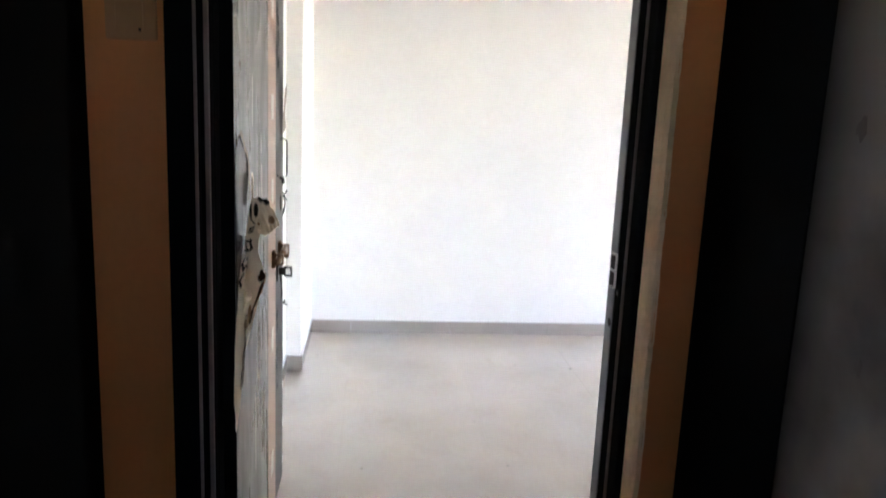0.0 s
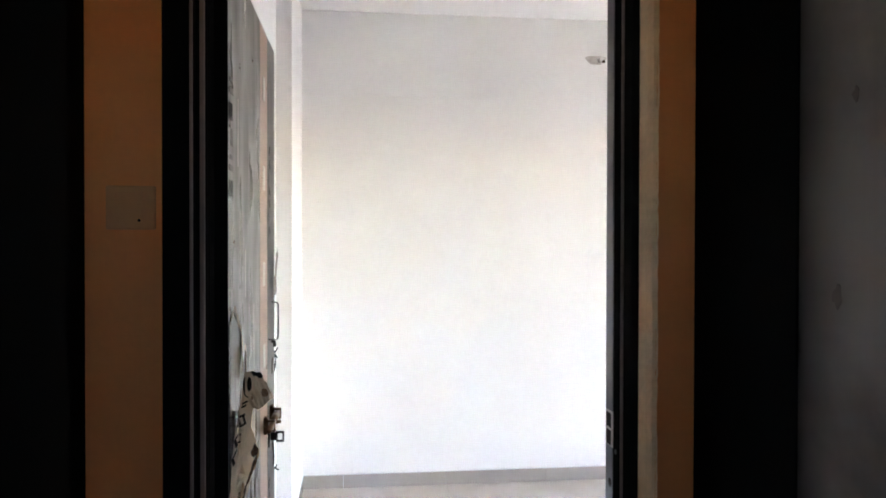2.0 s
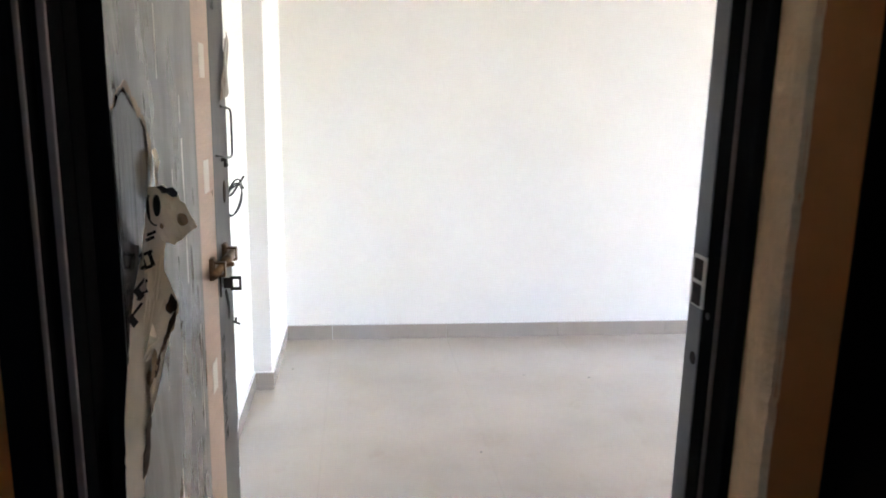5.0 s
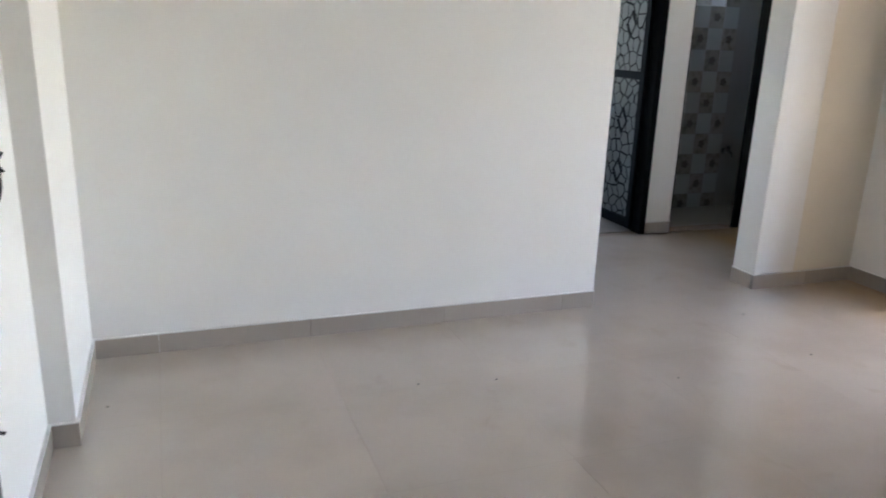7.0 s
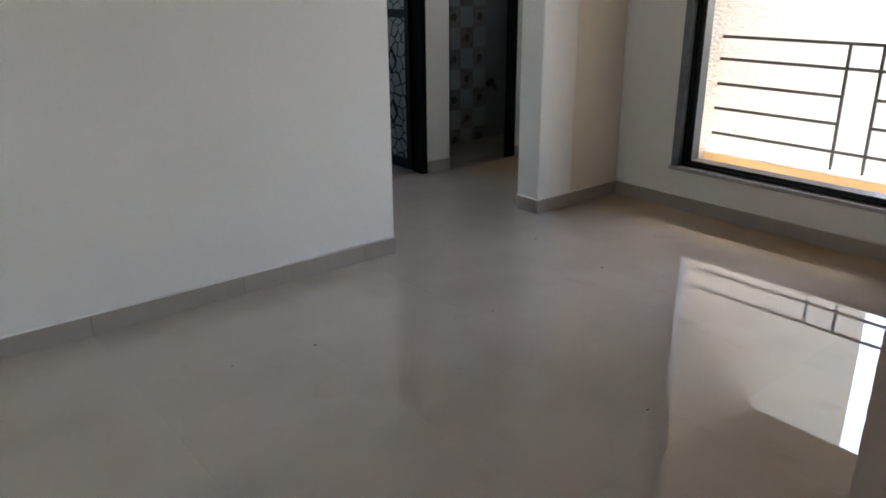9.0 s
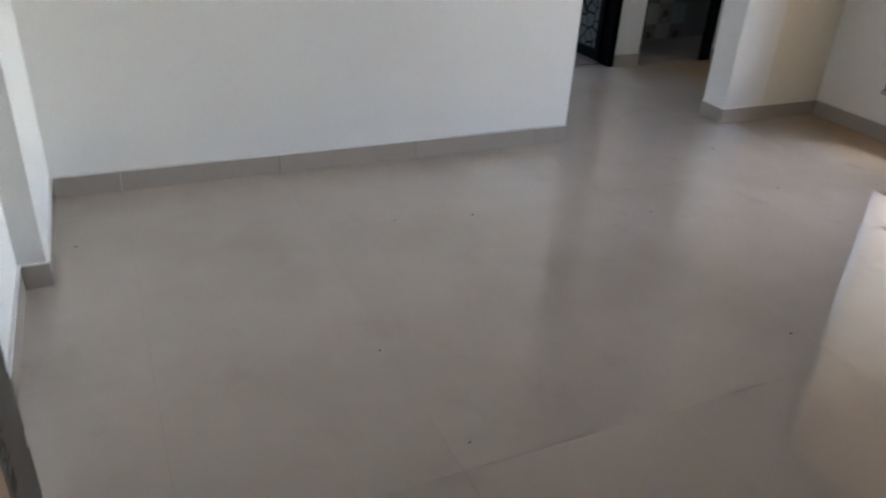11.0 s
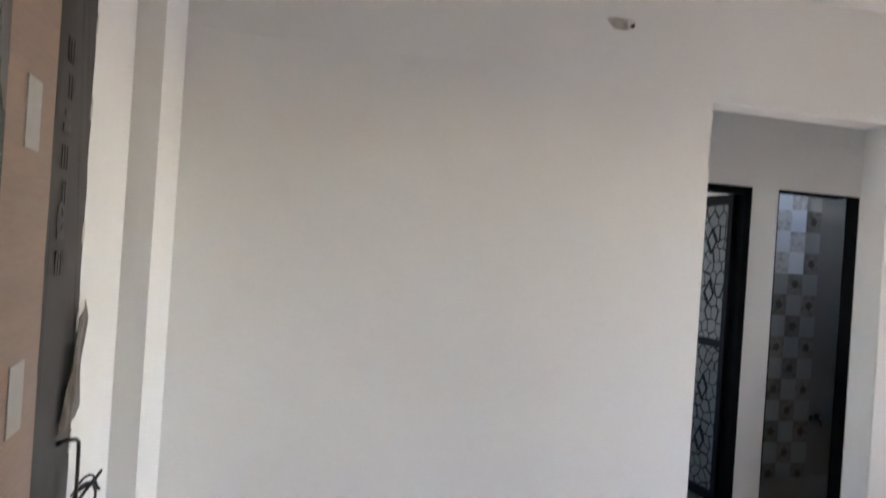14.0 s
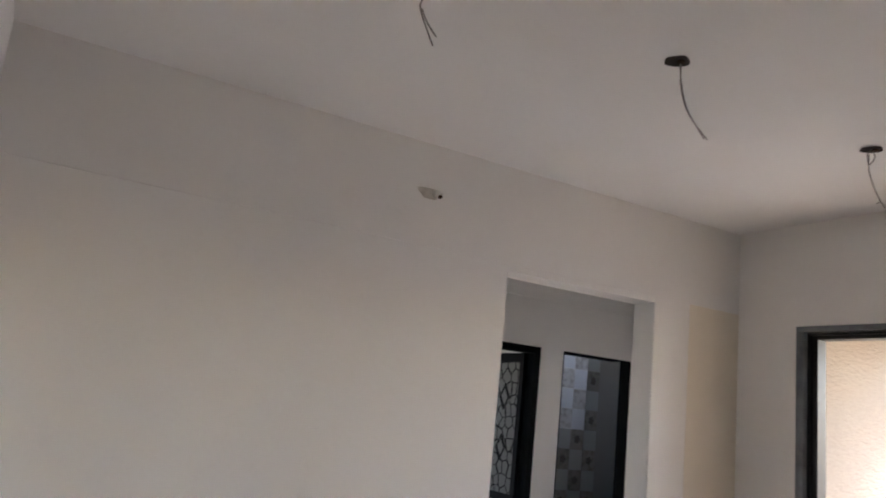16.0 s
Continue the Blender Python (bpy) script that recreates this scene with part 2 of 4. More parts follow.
BATH_PLAIN = mat("pale_grey_bath_tile", (0.40, 0.385, 0.35), 0.12, stain=0.08, bump=0.02, grain=0.03, piece=0.05)
# printed tile lightened for the glint on the upper rows
BATH_LIT_PRINT = mat("lit_printed_bath_tile", (0.62, 0.60, 0.57), 0.1, stain=0.5, stain_scale=24, bump=0.02, tint=(0.36, 0.32, 0.28), piece=0.05)
BATH_MOTIF = mat("brown_tile_motif", (0.15, 0.125, 0.10), 0.14, bump=0.0, stain=0.4, stain_scale=60)
BATH_FLOOR = mat("bath_floor_tile", (0.20, 0.168, 0.135), 0.35, stain=0.2, stain_scale=6, bump=0.1)
PVC = mat("frosted_grey_panel", (0.10, 0.105, 0.10), 0.4, spec=0.15, stain=0.15, stain_scale=5, bump=0.05, grain=0.05)
PRINT_LINE = mat("black_crackle_print", (0.010, 0.010, 0.011), 0.8, spec=0.05, bump=0.0)
CHROME = mat("dull_chrome", (0.35, 0.35, 0.36), 0.25, 1.0, stain=0.2, bump=0.0)
EARTH = mat("dry_ground", (0.34, 0.30, 0.24), 0.95, stain=0.4, stain_scale=0.05, grain=0.2, grain_scale=1.0, bump=0.0)
SCREED = mat("pale_cement_screed", (0.70, 0.63, 0.53), 0.85, stain=0.25, stain_scale=3, grain=0.1, bump=0.3, bump_scale=40)
DIRT = mat("cement_crumb", (0.10, 0.085, 0.07), 0.9, bump=0.3)
PATCH = mat("rough_putty_patch", (0.58, 0.54, 0.48), 0.85, stain=0.4, stain_scale=30, bump=0.8, bump_scale=60, bump_dist=0.006, tint=(0.42, 0.37, 0.31))

def let_light_through(m, share, colour):
    """Thin film glows softly with the light that falls on its back."""
    n, l = m.node_tree.nodes, m.node_tree.links
    tr, mx = n.new("ShaderNodeBsdfTranslucent"), n.new("ShaderNodeMixShader")
    tr.inputs["Color"].default_value = (*colour, 1)
    mx.inputs[0].default_value = share
    l.new(n["Principled BSDF"].outputs[0], mx.inputs[1])
    l.new(tr.outputs[0], mx.inputs[2])
    l.new(mx.outputs[0], n["Material Output"].inputs["Surface"])


let_light_through(PEEL, 0.6, (0.95, 0.86, 0.74))
let_light_through(FLAP_BACK, 0.7, (0.92, 0.82, 0.68))

# ---- mesh helpers ----


def add_box(bm, x0, x1, y0, y1, z0, z1, bevel=0.0):
    r = bmesh.ops.create_cube(bm, size=1.0, matrix=Matrix.Translation(((x0 + x1) / 2, (y0 + y1) / 2, (z0 + z1) / 2)) @ Matrix.Diagonal((x1 - x0, y1 - y0, z1 - z0, 1)))
    if bevel:
        es = {e for v in r["verts"] for e in v.link_edges}
        bmesh.ops.bevel(bm, geom=list(es), offset=bevel, segments=2, profile=0.6, affect="EDGES")
    return bm


def boxes(*specs, bevel=0.0):
    bm = bmesh.new()
    for s in specs:
        add_box(bm, *s, bevel=bevel)
    return bm


def part(name, bm, material, parent=None, label="", smooth=False):
    me = bpy.data.meshes.new(name)
    bm.normal_update()
    bm.to_mesh(me)
    bm.free()
    me.materials.append(material)
    if smooth:
        for p in me.polygons:
            p.use_smooth = True
    ob = new(name, me)
    if parent is not None:
        ob.parent = parent
        ob.matrix_parent_inverse = parent.matrix_basis.inverted()
    if label:
        ob["label"] = label
    return ob


def structure(name, bm, material, label, category):
    return tagged(part(name, bm, material), label, category, kind="structure")


def thing(name, at, label, category, group=""):
    ob = new(name)
    ob.matrix_basis = Matrix.Translation(at)
    ob.empty_display_size = 0.1
    return tagged(ob, label, category, group)


def tube(points, radius, sides=8, bm=None):
    """A round rod along a run of points."""
    bm = bm or bmesh.new()
    pts = [Vector(p) for p in points]
    rings = []
    up = Vector((0.13, 0.31, 0.94))
    for i, p in enumerate(pts):
        d = (pts[min(i + 1, len(pts) - 1)] - pts[max(i - 1, 0)]).normalized()
        a = d.cross(up)
        if a.length < 0.05:
            a = d.cross(Vector((1, 0, 0)))
        a.normalize()
        b = d.cross(a)
        rings.append([bm.verts.new(p + radius * (math.cos(t) * a + math.sin(t) * b)) for t in (2 * math.pi * k / sides for k in range(sides))])
    for r0, r1 in zip(rings, rings[1:]):
        for k in range(sides):
            bm.faces.new((r0[k], r0[(k + 1) % sides], r1[(k + 1) % sides], r1[k]))
    bm.faces.new(list(reversed(rings[0])))
    bm.faces.new(rings[-1])
    return bm


def sheet(outline, x, wave=0.0, thick=0.0012, seed=1.0, cell=0.03):
    """A thin crumpled sheet in a plane x = const from an outline of (y, z)."""
    bm = bmesh.new()
    f = bm.faces.new([bm.verts.new((x, y, z)) for y, z in outline])
    bmesh.ops.triangulate(bm, faces=[f])
    for _ in range(3):
        es = [e for e in bm.edges if e.calc_length() > cell]
        if not es:
            break
        bmesh.ops.subdivide_edges(bm, edges=es, cuts=1, use_grid_fill=False)
        bmesh.ops.triangulate(bm, faces=bm.faces[:])
    for v in bm.verts:
        k = noise.noise(Vector((v.co.y * 13 + seed, v.co.z * 9, seed))) + 0.5 * noise.noise(Vector((v.co.y * 37, v.co.z * 29 + seed, 2)))
        v.co.x += wave * (0.7 + k)
    r = bmesh.ops.extrude_face_region(bm, geom=bm.faces[:])
    for v in (g for g in r["geom"] if isinstance(g, bmesh.types.BMVert)):
        v.co.x += thick
    bmesh.ops.recalc_face_normals(bm, faces=bm.faces[:])
    return bm


def curve(pts, n=10):
    """A smooth run through a few points."""
    out = []
    p = [Vector(q) for q in pts]
    p = [2 * p[0] - p[1]] + p + [2 * p[-1] - p[-2]]
    for i in range(1, len(p) - 2):
        for k in range(n):
            t = k / n
            a, b, c, d = p[i - 1], p[i], p[i + 1], p[i + 2]
            out.append(tuple(0.5 * (2 * b + (c - a) * t + (2 * a - 5 * b + 4 * c - d) * t * t + (3 * b - a - 3 * c + d) * t * t * t)))
    out.append(tuple(p[-2]))
    return out


def ragged(points, amount, step=0.02, seed=0):
    """An outline with torn, uneven sides."""
    out, rnd = [], random.Random(seed)
    for (a, b), (c, d) in zip(points, points[1:] + points[:1]):
        n = max(1, int(math.hypot(c - a, d - b) / step))
        for i in range(n):
            t = i / n
            out.append((a + (c - a) * t + rnd.uniform(-amount, amount) * (i > 0), b + (d - b) * t + rnd.uniform(-amount, amount) * (i > 0)))
    return out


# ---- plan, in metres ----
BACK, BACK2 = 3.872, 4.026        # wall that faces the entrance
LEFT, RIGHT = -0.07, 3.88
FRONT0, FRONT1 = 1.016, 1.20      # entrance wall: lobby face, room face
H = 2.77
OPX0, OPX1, OPZ = 2.228, 3.203, 2.252
FAR, FAR2 = 4.998, 5.10           # far wall of the passage
D1X0, D1X1, D2X0, D2X1, DZ = 2.52, 3.309, 3.504, 4.124, 2.035
WY0, WY1, WZ0, WZ1 = 2.17, 3.487, 0.245, 2.2
BALC = 3.85                       # side wall of the balcony
LOB0, LOB1, LOBEND = -0.205, 1.046, -2.4
BX1, BY1 = 4.95, 5.68             # bathroom, right and far walls
PX1 = 4.34                        # end of the passage

# ---- setting ----
floor = structure("floor", boxes((LEFT - 0.15, RIGHT + 0.02, FRONT0 - 0.02, BACK2, -0.14, -0.009), (1.6, PX1 + 0.1, BACK2, FAR2, -0.14, -0.009)), GROUT,
                  "glossy beige vitrified tile floor with fine joints", "floor")
structure("lobby_floor", boxes((LOB0 - 0.1, LOB1 + 0.1, LOBEND, FRONT0 - 0.02, -0.14, -0.002)), BATH_FLOOR, "dim lobby floor outside the entrance door", "floor")
structure("wall_back", boxes((LEFT - 0.15, OPX0, BACK, BACK2, -0.01, H), (OPX0, OPX1, BACK, BACK2, OPZ, H), (OPX1, RIGHT + 0.15, BACK, BACK2, -0.01, H)), WALL,
          "plain off-white painted wall with an open passage", "wall")
structure("beam", boxes((0.008, RIGHT, BACK - 0.0045, BACK + 0.02, 2.285, H - 0.001)), WALL, "shallow off-white plastered beam along the wall top", "beam")
structure("pier_band", boxes((OPX1 + 0.003, 3.47, BACK - 0.004, BACK + 0.02, 0.0, 2.285)), WALL, "off-white plastered pier beside the passage", "wall")
structure("pier_recess", boxes((3.473, RIGHT, BACK - 0.002, BACK + 0.02, 0.0, 2.285)), BOUNCE_CREAM, "strip of wall in the corner, tinted cream for bounced light", "wall")
structure("wall_left", boxes((LEFT - 0.15, LEFT, FRONT0 + 0.03, BACK, -0.01, H)), WALL, "off-white painted side wall behind the open door", "wall")
structure("pillar", boxes((LEFT - 0.02, 0.008, 3.217, BACK, -0.01, H - 0.001), bevel=0.0), WALL, "off-white plastered corner pillar", "pillar")
structure("wall_right", boxes((RIGHT, RIGHT + 0.15, FRONT0, WY0, -0.01, H), (RIGHT, RIGHT + 0.15, WY1, BACK, -0.01, H),
                              (RIGHT, RIGHT + 0.15, WY0, WY1, -0.01, WZ0), (RIGHT, RIGHT + 0.15, WY0, WY1, WZ1, H)), WALL, "cream painted wall with a low-silled window", "wall")
DX0, DX1, DTOP = -0.058, 0.968, 2.13
structure("wall_entrance", boxes((DX1, RIGHT, FRONT0 + 0.03, FRONT1, -0.01, H), (DX0, DX1, FRONT0 + 0.03, FRONT1, DTOP, H)), WALL, "off-white wall around the entrance door", "wall")
structure("lobby_wall_front", boxes((LOB0, DX0, FRONT0, FRONT0 + 0.03, -0.01, 2.9), (DX1 - 0.008, LOB1, FRONT0, FRONT0 + 0.03, -0.01, 2.9), (DX0, DX1 - 0.008, FRONT0, FRONT0 + 0.03, DTOP, 2.9)), LOBBY,
          "dim ochre painted lobby wall beside the door", "wall")
structure("wall_filler", boxes((LEFT, DX0, FRONT0 + 0.03, FRONT1, -0.01, H)), WALL, "plain wall at the hinge side", "wall")
structure("ceiling", boxes((LEFT - 0.15, RIGHT + 0.15, FRONT0 + 0.03, BACK2, H, H + 0.14)), CEIL, "flat off-white painted ceiling with light points", "ceiling")
# passage
structure("wall_far", boxes((1.6, D1X0, FAR, FAR2, -0.01, 2.9), (D1X1, D2X0, FAR, FAR2, -0.01, 2.9), (D2X1, BX1 + 0.1, FAR, FAR2, -0.01, 2.9),
                            (D1X0, D1X1, FAR, FAR2, DZ, 2.9), (D2X0, D2X1, FAR, FAR2, DZ, 2.9)), WALL, "off-white passage wall with two doorways", "wall")
structure("passage_band", boxes((1.61, PX1, FAR - 0.005, FAR + 0.02, 2.36, H)), WALL, "shallow plaster band above the passage doors", "beam")
structure("wall_passage_end", boxes((1.5, 1.6, BACK2, 8.0, -0.01, 2.9)), WALL, "plain passage end wall", "wall")
PWY0, PWY1, PWZ0, PWZ1 = 4.3, 4.75, 1.05, 1.9   # unseen opening added at the end of the passage to brighten it
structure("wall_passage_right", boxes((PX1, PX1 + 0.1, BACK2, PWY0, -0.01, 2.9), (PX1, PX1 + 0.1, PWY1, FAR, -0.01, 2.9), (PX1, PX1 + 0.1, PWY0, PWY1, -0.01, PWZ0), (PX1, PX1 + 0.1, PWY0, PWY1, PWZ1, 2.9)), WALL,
          "passage side wall with an unseen opening added for light", "wall")
# added out of view to block direct sun from the passage opening
structure("added_sun_ledge", boxes((PX1 + 0.1, PX1 + 1.3, BALC + 0.2, FAR, 2.28, 2.38)), EXTERIOR, "unseen plastered ledge that keeps sun out of the passage opening", "ledge")
structure("passage_ceiling", boxes((1.5, PX1 + 0.1, BACK2, FAR2, H, H + 0.14)), CEIL, "flat white passage ceiling", "ceiling")
# room behind the first door
structure("room_floor", boxes((1.5, 3.42, FAR2, 8.0, -0.14, -0.004)), BATH_FLOOR, "tiled floor of the room beyond", "floor")
structure("wall_room_right", boxes((3.36, 3.42, FAR2, 8.0, -0.01, 2.16)), WALL, "plain wall of the room beyond", "wall")
structure("wall_room_far", boxes((1.6, 3.36, 7.9, 8.0, -0.01, 0.9), (1.6, 1.9, 7.9, 8.0, 0.9, 2.16), (3.1, 3.36, 7.9, 8.0, 0.9, 2.16)), WALL, "far wall of the room beyond with a window opening", "wall")
# kept low so sky light reaches the opening added in the bathroom wall
structure("room_ceiling", boxes((1.5, 3.42, FAR2, 8.0, 2.16, 2.22)), CEIL, "low white ceiling of the room beyond", "ceiling")
# bathroom shell
structure("bath_floor", boxes((3.42, BX1 + 0.1, FAR2, BY1 + 0.1, -0.15, -0.012)), BATH_FLOOR, "dark tiled bathroom floor", "floor")
structure("bath_ceiling", boxes((3.42, BX1 + 0.1, FAR2, BY1 + 0.1, H, H + 0.1)), CEIL, "white bathroom ceiling", "ceiling")
# the high opening is added out of view to light the bathroom
structure("wall_bath_left", boxes((3.42, 3.46, FAR2, BY1 + 0.1, -0.01, 2.25), (3.42, 3.46, FAR2, BY1 + 0.1, 2.72, H), (3.42, 3.46, FAR2, 5.14, 2.25, 2.72), (3.42, 3.46, 5.62, BY1 + 0.1, 2.25, 2.72)), BATH, "tiled bathroom wall with an unseen high opening added for daylight", "wall")
structure("wall_bath_right", boxes((BX1, BX1 + 0.1, FAR2, BY1 + 0.1, -0.01, H)), BATH_GREY, "plain grey glazed bathroom wall", "wall")
bath_far = structure("wall_bath_far", boxes((3.46, BX1, BY1, BY1 + 0.1, -0.01, H)), BATH_GREY, "grey glazed bathroom wall with a stepped strip of printed tiles", "wall")
# lobby shell
# unseen openings in the side and end walls are added to light the lobby
structure("lobby_wall_left", boxes((LOB0 - 0.1, LOB0, -1.5, FRONT0, -0.01, 2.9), (LOB0 - 0.1, LOB0, LOBEND, -1.65, -0.01, 2.9), (LOB0 - 0.1, LOB0, -1.65, -1.5, -0.01, 1.92),
                                   (LOB0 - 0.1, LOB0, -1.65, -1.5, 2.03, 2.9)), GRANITE, "black clad lobby side wall with a small opening added for light", "wall")
structure("lobby_wall_right", boxes((LOB1, LOB1 + 0.1, 0.64, FRONT0, -0.01, 2.9), (LOB1, LOB1 + 0.1, LOBEND, -0.62, -0.01, 2.9), (LOB1, LOB1 + 0.1, -0.62, 0.64, 2.2, 2.9)), GRANITE, "black clad lobby side wall", "wall")
structure("lobby_ceiling", boxes((LOB0 - 0.1, LOB1 + 0.1, LOBEND, FRONT0, 2.9, 3.0)), LOBBY, "dim lobby ceiling", "ceiling")
structure("lobby_wall_end", boxes((LOB0, 0.3, LOBEND - 0.1, LOBEND, -0.01, 2.9), (0.62, LOB1, LOBEND - 0.1, LOBEND, -0.01, 2.9), (0.3, 0.62, LOBEND - 0.1, LOBEND, -0.01, 1.75), (0.3, 0.62, LOBEND - 0.1, LOBEND, 2.25, 2.9)), LOBBY, "dim lobby end wall with a small opening added for light", "wall")

# outside
structure("ground", boxes((-300, 300, -300, 300, -9.2, -9.0)), EARTH, "dry open ground far below the balcony", "ground")
structure("balcony_wall", boxes((RIGHT + 0.15, 8.2, BALC, BALC + 0.2, -4.0, 6.0)), EXTERIOR, "rough cream plastered outer wall beside the window", "wall")
structure("facade", boxes((RIGHT + 0.02, RIGHT + 0.15, -6, FRONT0, -4.0, 6.0)), EXTERIOR, "cream plastered outer face of the building", "wall")
structure("balcony_floor", boxes((RIGHT + 0.15, 5.0, 1.2, BALC, -0.12, -0.01)), SCREED, "pale cement balcony floor", "floor")
structure("balcony_kerb", boxes((4.79, 4.97, 1.2, BALC, -0.01, 0.125)), KERB, "ochre painted balcony kerb with a cement top", "kerb")
structure("kerb_top", boxes((4.80, 4.99, 1.2, BALC, 0.125, 0.14)), CAULK, "pale cement top of the kerb", "kerb")
# added out of view: keeps low sky light off the pier by the passage
structure("added_side_wall", boxes((RIGHT + 0.15, 6.03, 1.0, 1.2, -4.0, 2.36)), EXTERIOR, "unseen cream plastered wall added to block sky light", "wall")
structure("balcony_soffit", boxes((RIGHT + 0.15, 6.03, 1.2, BALC, 2.36, 2.5)), SOFFIT, "plastered underside of the balcony above, browned for shade", "ceiling")

# ---- window ----
window = thing("window_1", (RIGHT, (WY0 + WY1) / 2, WZ0), "black aluminium window with grey stone jambs, slid open", "window")
window["kind"] = "structure"
for y0, y1 in ((WY1 - 0.045, WY1), (WY0, WY0 + 0.045)):
    part("jamb", boxes((RIGHT - 0.012, RIGHT + 0.151, y0, y1, WZ0, WZ1 - 0.03), bevel=0.003), JAMB_STONE, window, "grey stone jamb lining")
part("head", boxes((RIGHT - 0.012, RIGHT + 0.14, WY0, WY1, WZ1 - 0.03, WZ1), bevel=0.003), JAMB_STONE, window, "grey stone head lining")
part("window_sill", boxes((RIGHT - 0.018, RIGHT + 0.15, WY0 - 0.01, WY1 + 0.01, WZ0 - 0.022, WZ0), bevel=0.004), SILL, window, "pale grey stone sill")
fy0, fy1, fz0, fz1 = WY0 + 0.047, WY1 - 0.047, WZ0 + 0.002, WZ1 - 0.032
for i, dx in enumerate((0.035, 0.065, 0.095)):
    t = 0.024
    part("window_frame", boxes((RIGHT + dx, RIGHT + dx + t, fy1 - 0.05 + 0.008 * i, fy1, fz0, fz1), (RIGHT + dx, RIGHT + dx + t, fy0, fy0 + 0.05 - 0.008 * i, fz0, fz1),
                               (RIGHT + dx, RIGHT + dx + t, fy0 + 0.05, fy1 - 0.05, fz0, fz0 + 0.034), (RIGHT + dx, RIGHT + dx + t, fy0 + 0.05, fy1 - 0.05, fz1 - 0.034, fz1)), ALU, window)
part("window_track", boxes((RIGHT + 0.02, RIGHT + 0.153, fy1 - 0.018, fy1, fz0, fz1), (RIGHT + 0.02, RIGHT + 0.153, fy0, fy0 + 0.018, fz0, fz1),
                           (RIGHT + 0.02, RIGHT + 0.153, fy0 + 0.018, fy1 - 0.018, fz0, fz0 + 0.014), (RIGHT + 0.02, RIGHT + 0.153, fy0 + 0.018, fy1 - 0.018, fz1 - 0.014, fz1)), ALU, window)

# ---- balcony railing ----
railing = thing("balcony_railing", (4.86, 3.0, 0.14), "dark painted steel bar railing set into the balcony wall", "railing")
RX = 4.86
VB = (3.045, 2.86, 2.23, 2.05)
for z, whole in ((0.875, 1), (0.735, 1), (0.575, 0), (0.415, 0), (0.25, 1)):
    if whole:
        part("rail", tube([(RX, BALC + 0.02, z), (RX, 1.25, z)], 0.0105), DARK_METAL, railing)
    else:
        for y0, y1 in ((BALC + 0.02, VB[0]), (VB[1], VB[2]), (VB[3], 1.25)):
            part("rail", tube([(RX, y0, z), (RX, y1, z)], 0.0105), DARK_METAL, railing)
for y in VB:
    part("post", boxes((RX - 0.007, RX + 0.007, y - 0.009, y + 0.009, 0.138, 0.88)), DARK_METAL, railing)

# ---- door frames and doors of the passage ----


def crackle(parent, x, y0, y1, z0, z1, seed):
    """The black crackle print of a door panel: crooked cells and bold lozenges."""
    rnd = random.Random(seed)
    cell = 0.078
    loz = [(y0 + (y1 - y0) * (0.27 if k % 2 else 0.74), z0 + 0.13 + 0.17 * k) for k in range(int((z1 - z0 - 0.18) / 0.17) + 1)]
    pts = [Vector((y0 + cell * (i + 0.5 * (k % 2) + rnd.uniform(-0.36, 0.36)), z0 + cell * (k + rnd.uniform(-0.36, 0.36))))
           for i in range(-1, int((y1 - y0) / cell) + 3) for k in range(-1, int((z1 - z0) / cell) + 3)]
    co, _, tris, *_ = delaunay_2d_cdt(pts, [], [], 0, 1e-5)
    shared = {}
    for tri in tris:
        a, b, c = (co[j] for j in tri)
        d = 2 * (a.x * (b.y - c.y) + b.x * (c.y - a.y) + c.x * (a.y - b.y))
        if abs(d) < 1e-9:
            continue
        qa, qb, qc = a.length_squared, b.length_squared, c.length_squared
        mid = (min(max((qa * (b.y - c.y) + qb * (c.y - a.y) + qc * (a.y - b.y)) / d, y0), y1), min(max((qa * (c.x - b.x) + qb * (a.x - c.x) + qc * (b.x - a.x)) / d, z0), z1))
        for e in zip(tri, tri[1:] + tri[:1]):
            shared.setdefault(tuple(sorted(e)), []).append(mid)
    bm = bmesh.new()

    def line(a, b, w):
        d = Vector((b[0] - a[0], b[1] - a[1]))
        if d.length < 1e-4:
            return
        d.normalize()
        n = Vector((-d.y, d.x)) * w / 2
        a, b = (a[0] - d.x * w / 4, a[1] - d.y * w / 4), (b[0] + d.x * w / 4, b[1] + d.y * w / 4)
        q = [(a[0] + n.x, a[1] + n.y), (b[0] + n.x, b[1] + n.y), (b[0] - n.x, b[1] - n.y), (a[0] - n.x, a[1] - n.y)]
        lo = [bm.verts.new((x, *p)) for p in q]
        hi = [bm.verts.new((x - 0.0018, *p)) for p in q]
        bm.faces.new(hi)
        for j in range(4):
            bm.faces.new((lo[j], lo[(j + 1) % 4], hi[(j + 1) % 4], hi[j]))

    for key in sorted(shared):
        if len(shared[key]) == 2:
            a, b = shared[key]
            m = ((a[0] + b[0]) / 2, (a[1] + b[1]) / 2)
            if not any(abs(m[0] - u) / 0.055 + abs(m[1] - v) / 0.085 < 1 for u, v in loz):
                line(a, b, rnd.choice((0.005, 0.008, 0.008, 0.013)))
    for u, v in loz:
        ring = ((0, 0.078), (0.05, 0), (0, -0.078), (-0.05, 0))
        for a, b, w in zip(ring, ring[1:] + ring[:1], (0.015, 0.026, 0.015, 0.026)):
            line((u + a[0], v + a[1]), (u + b[0], v + b[1]), w)
    return part("print", bm, PRINT_LINE, parent, "black crackle print with lozenges")


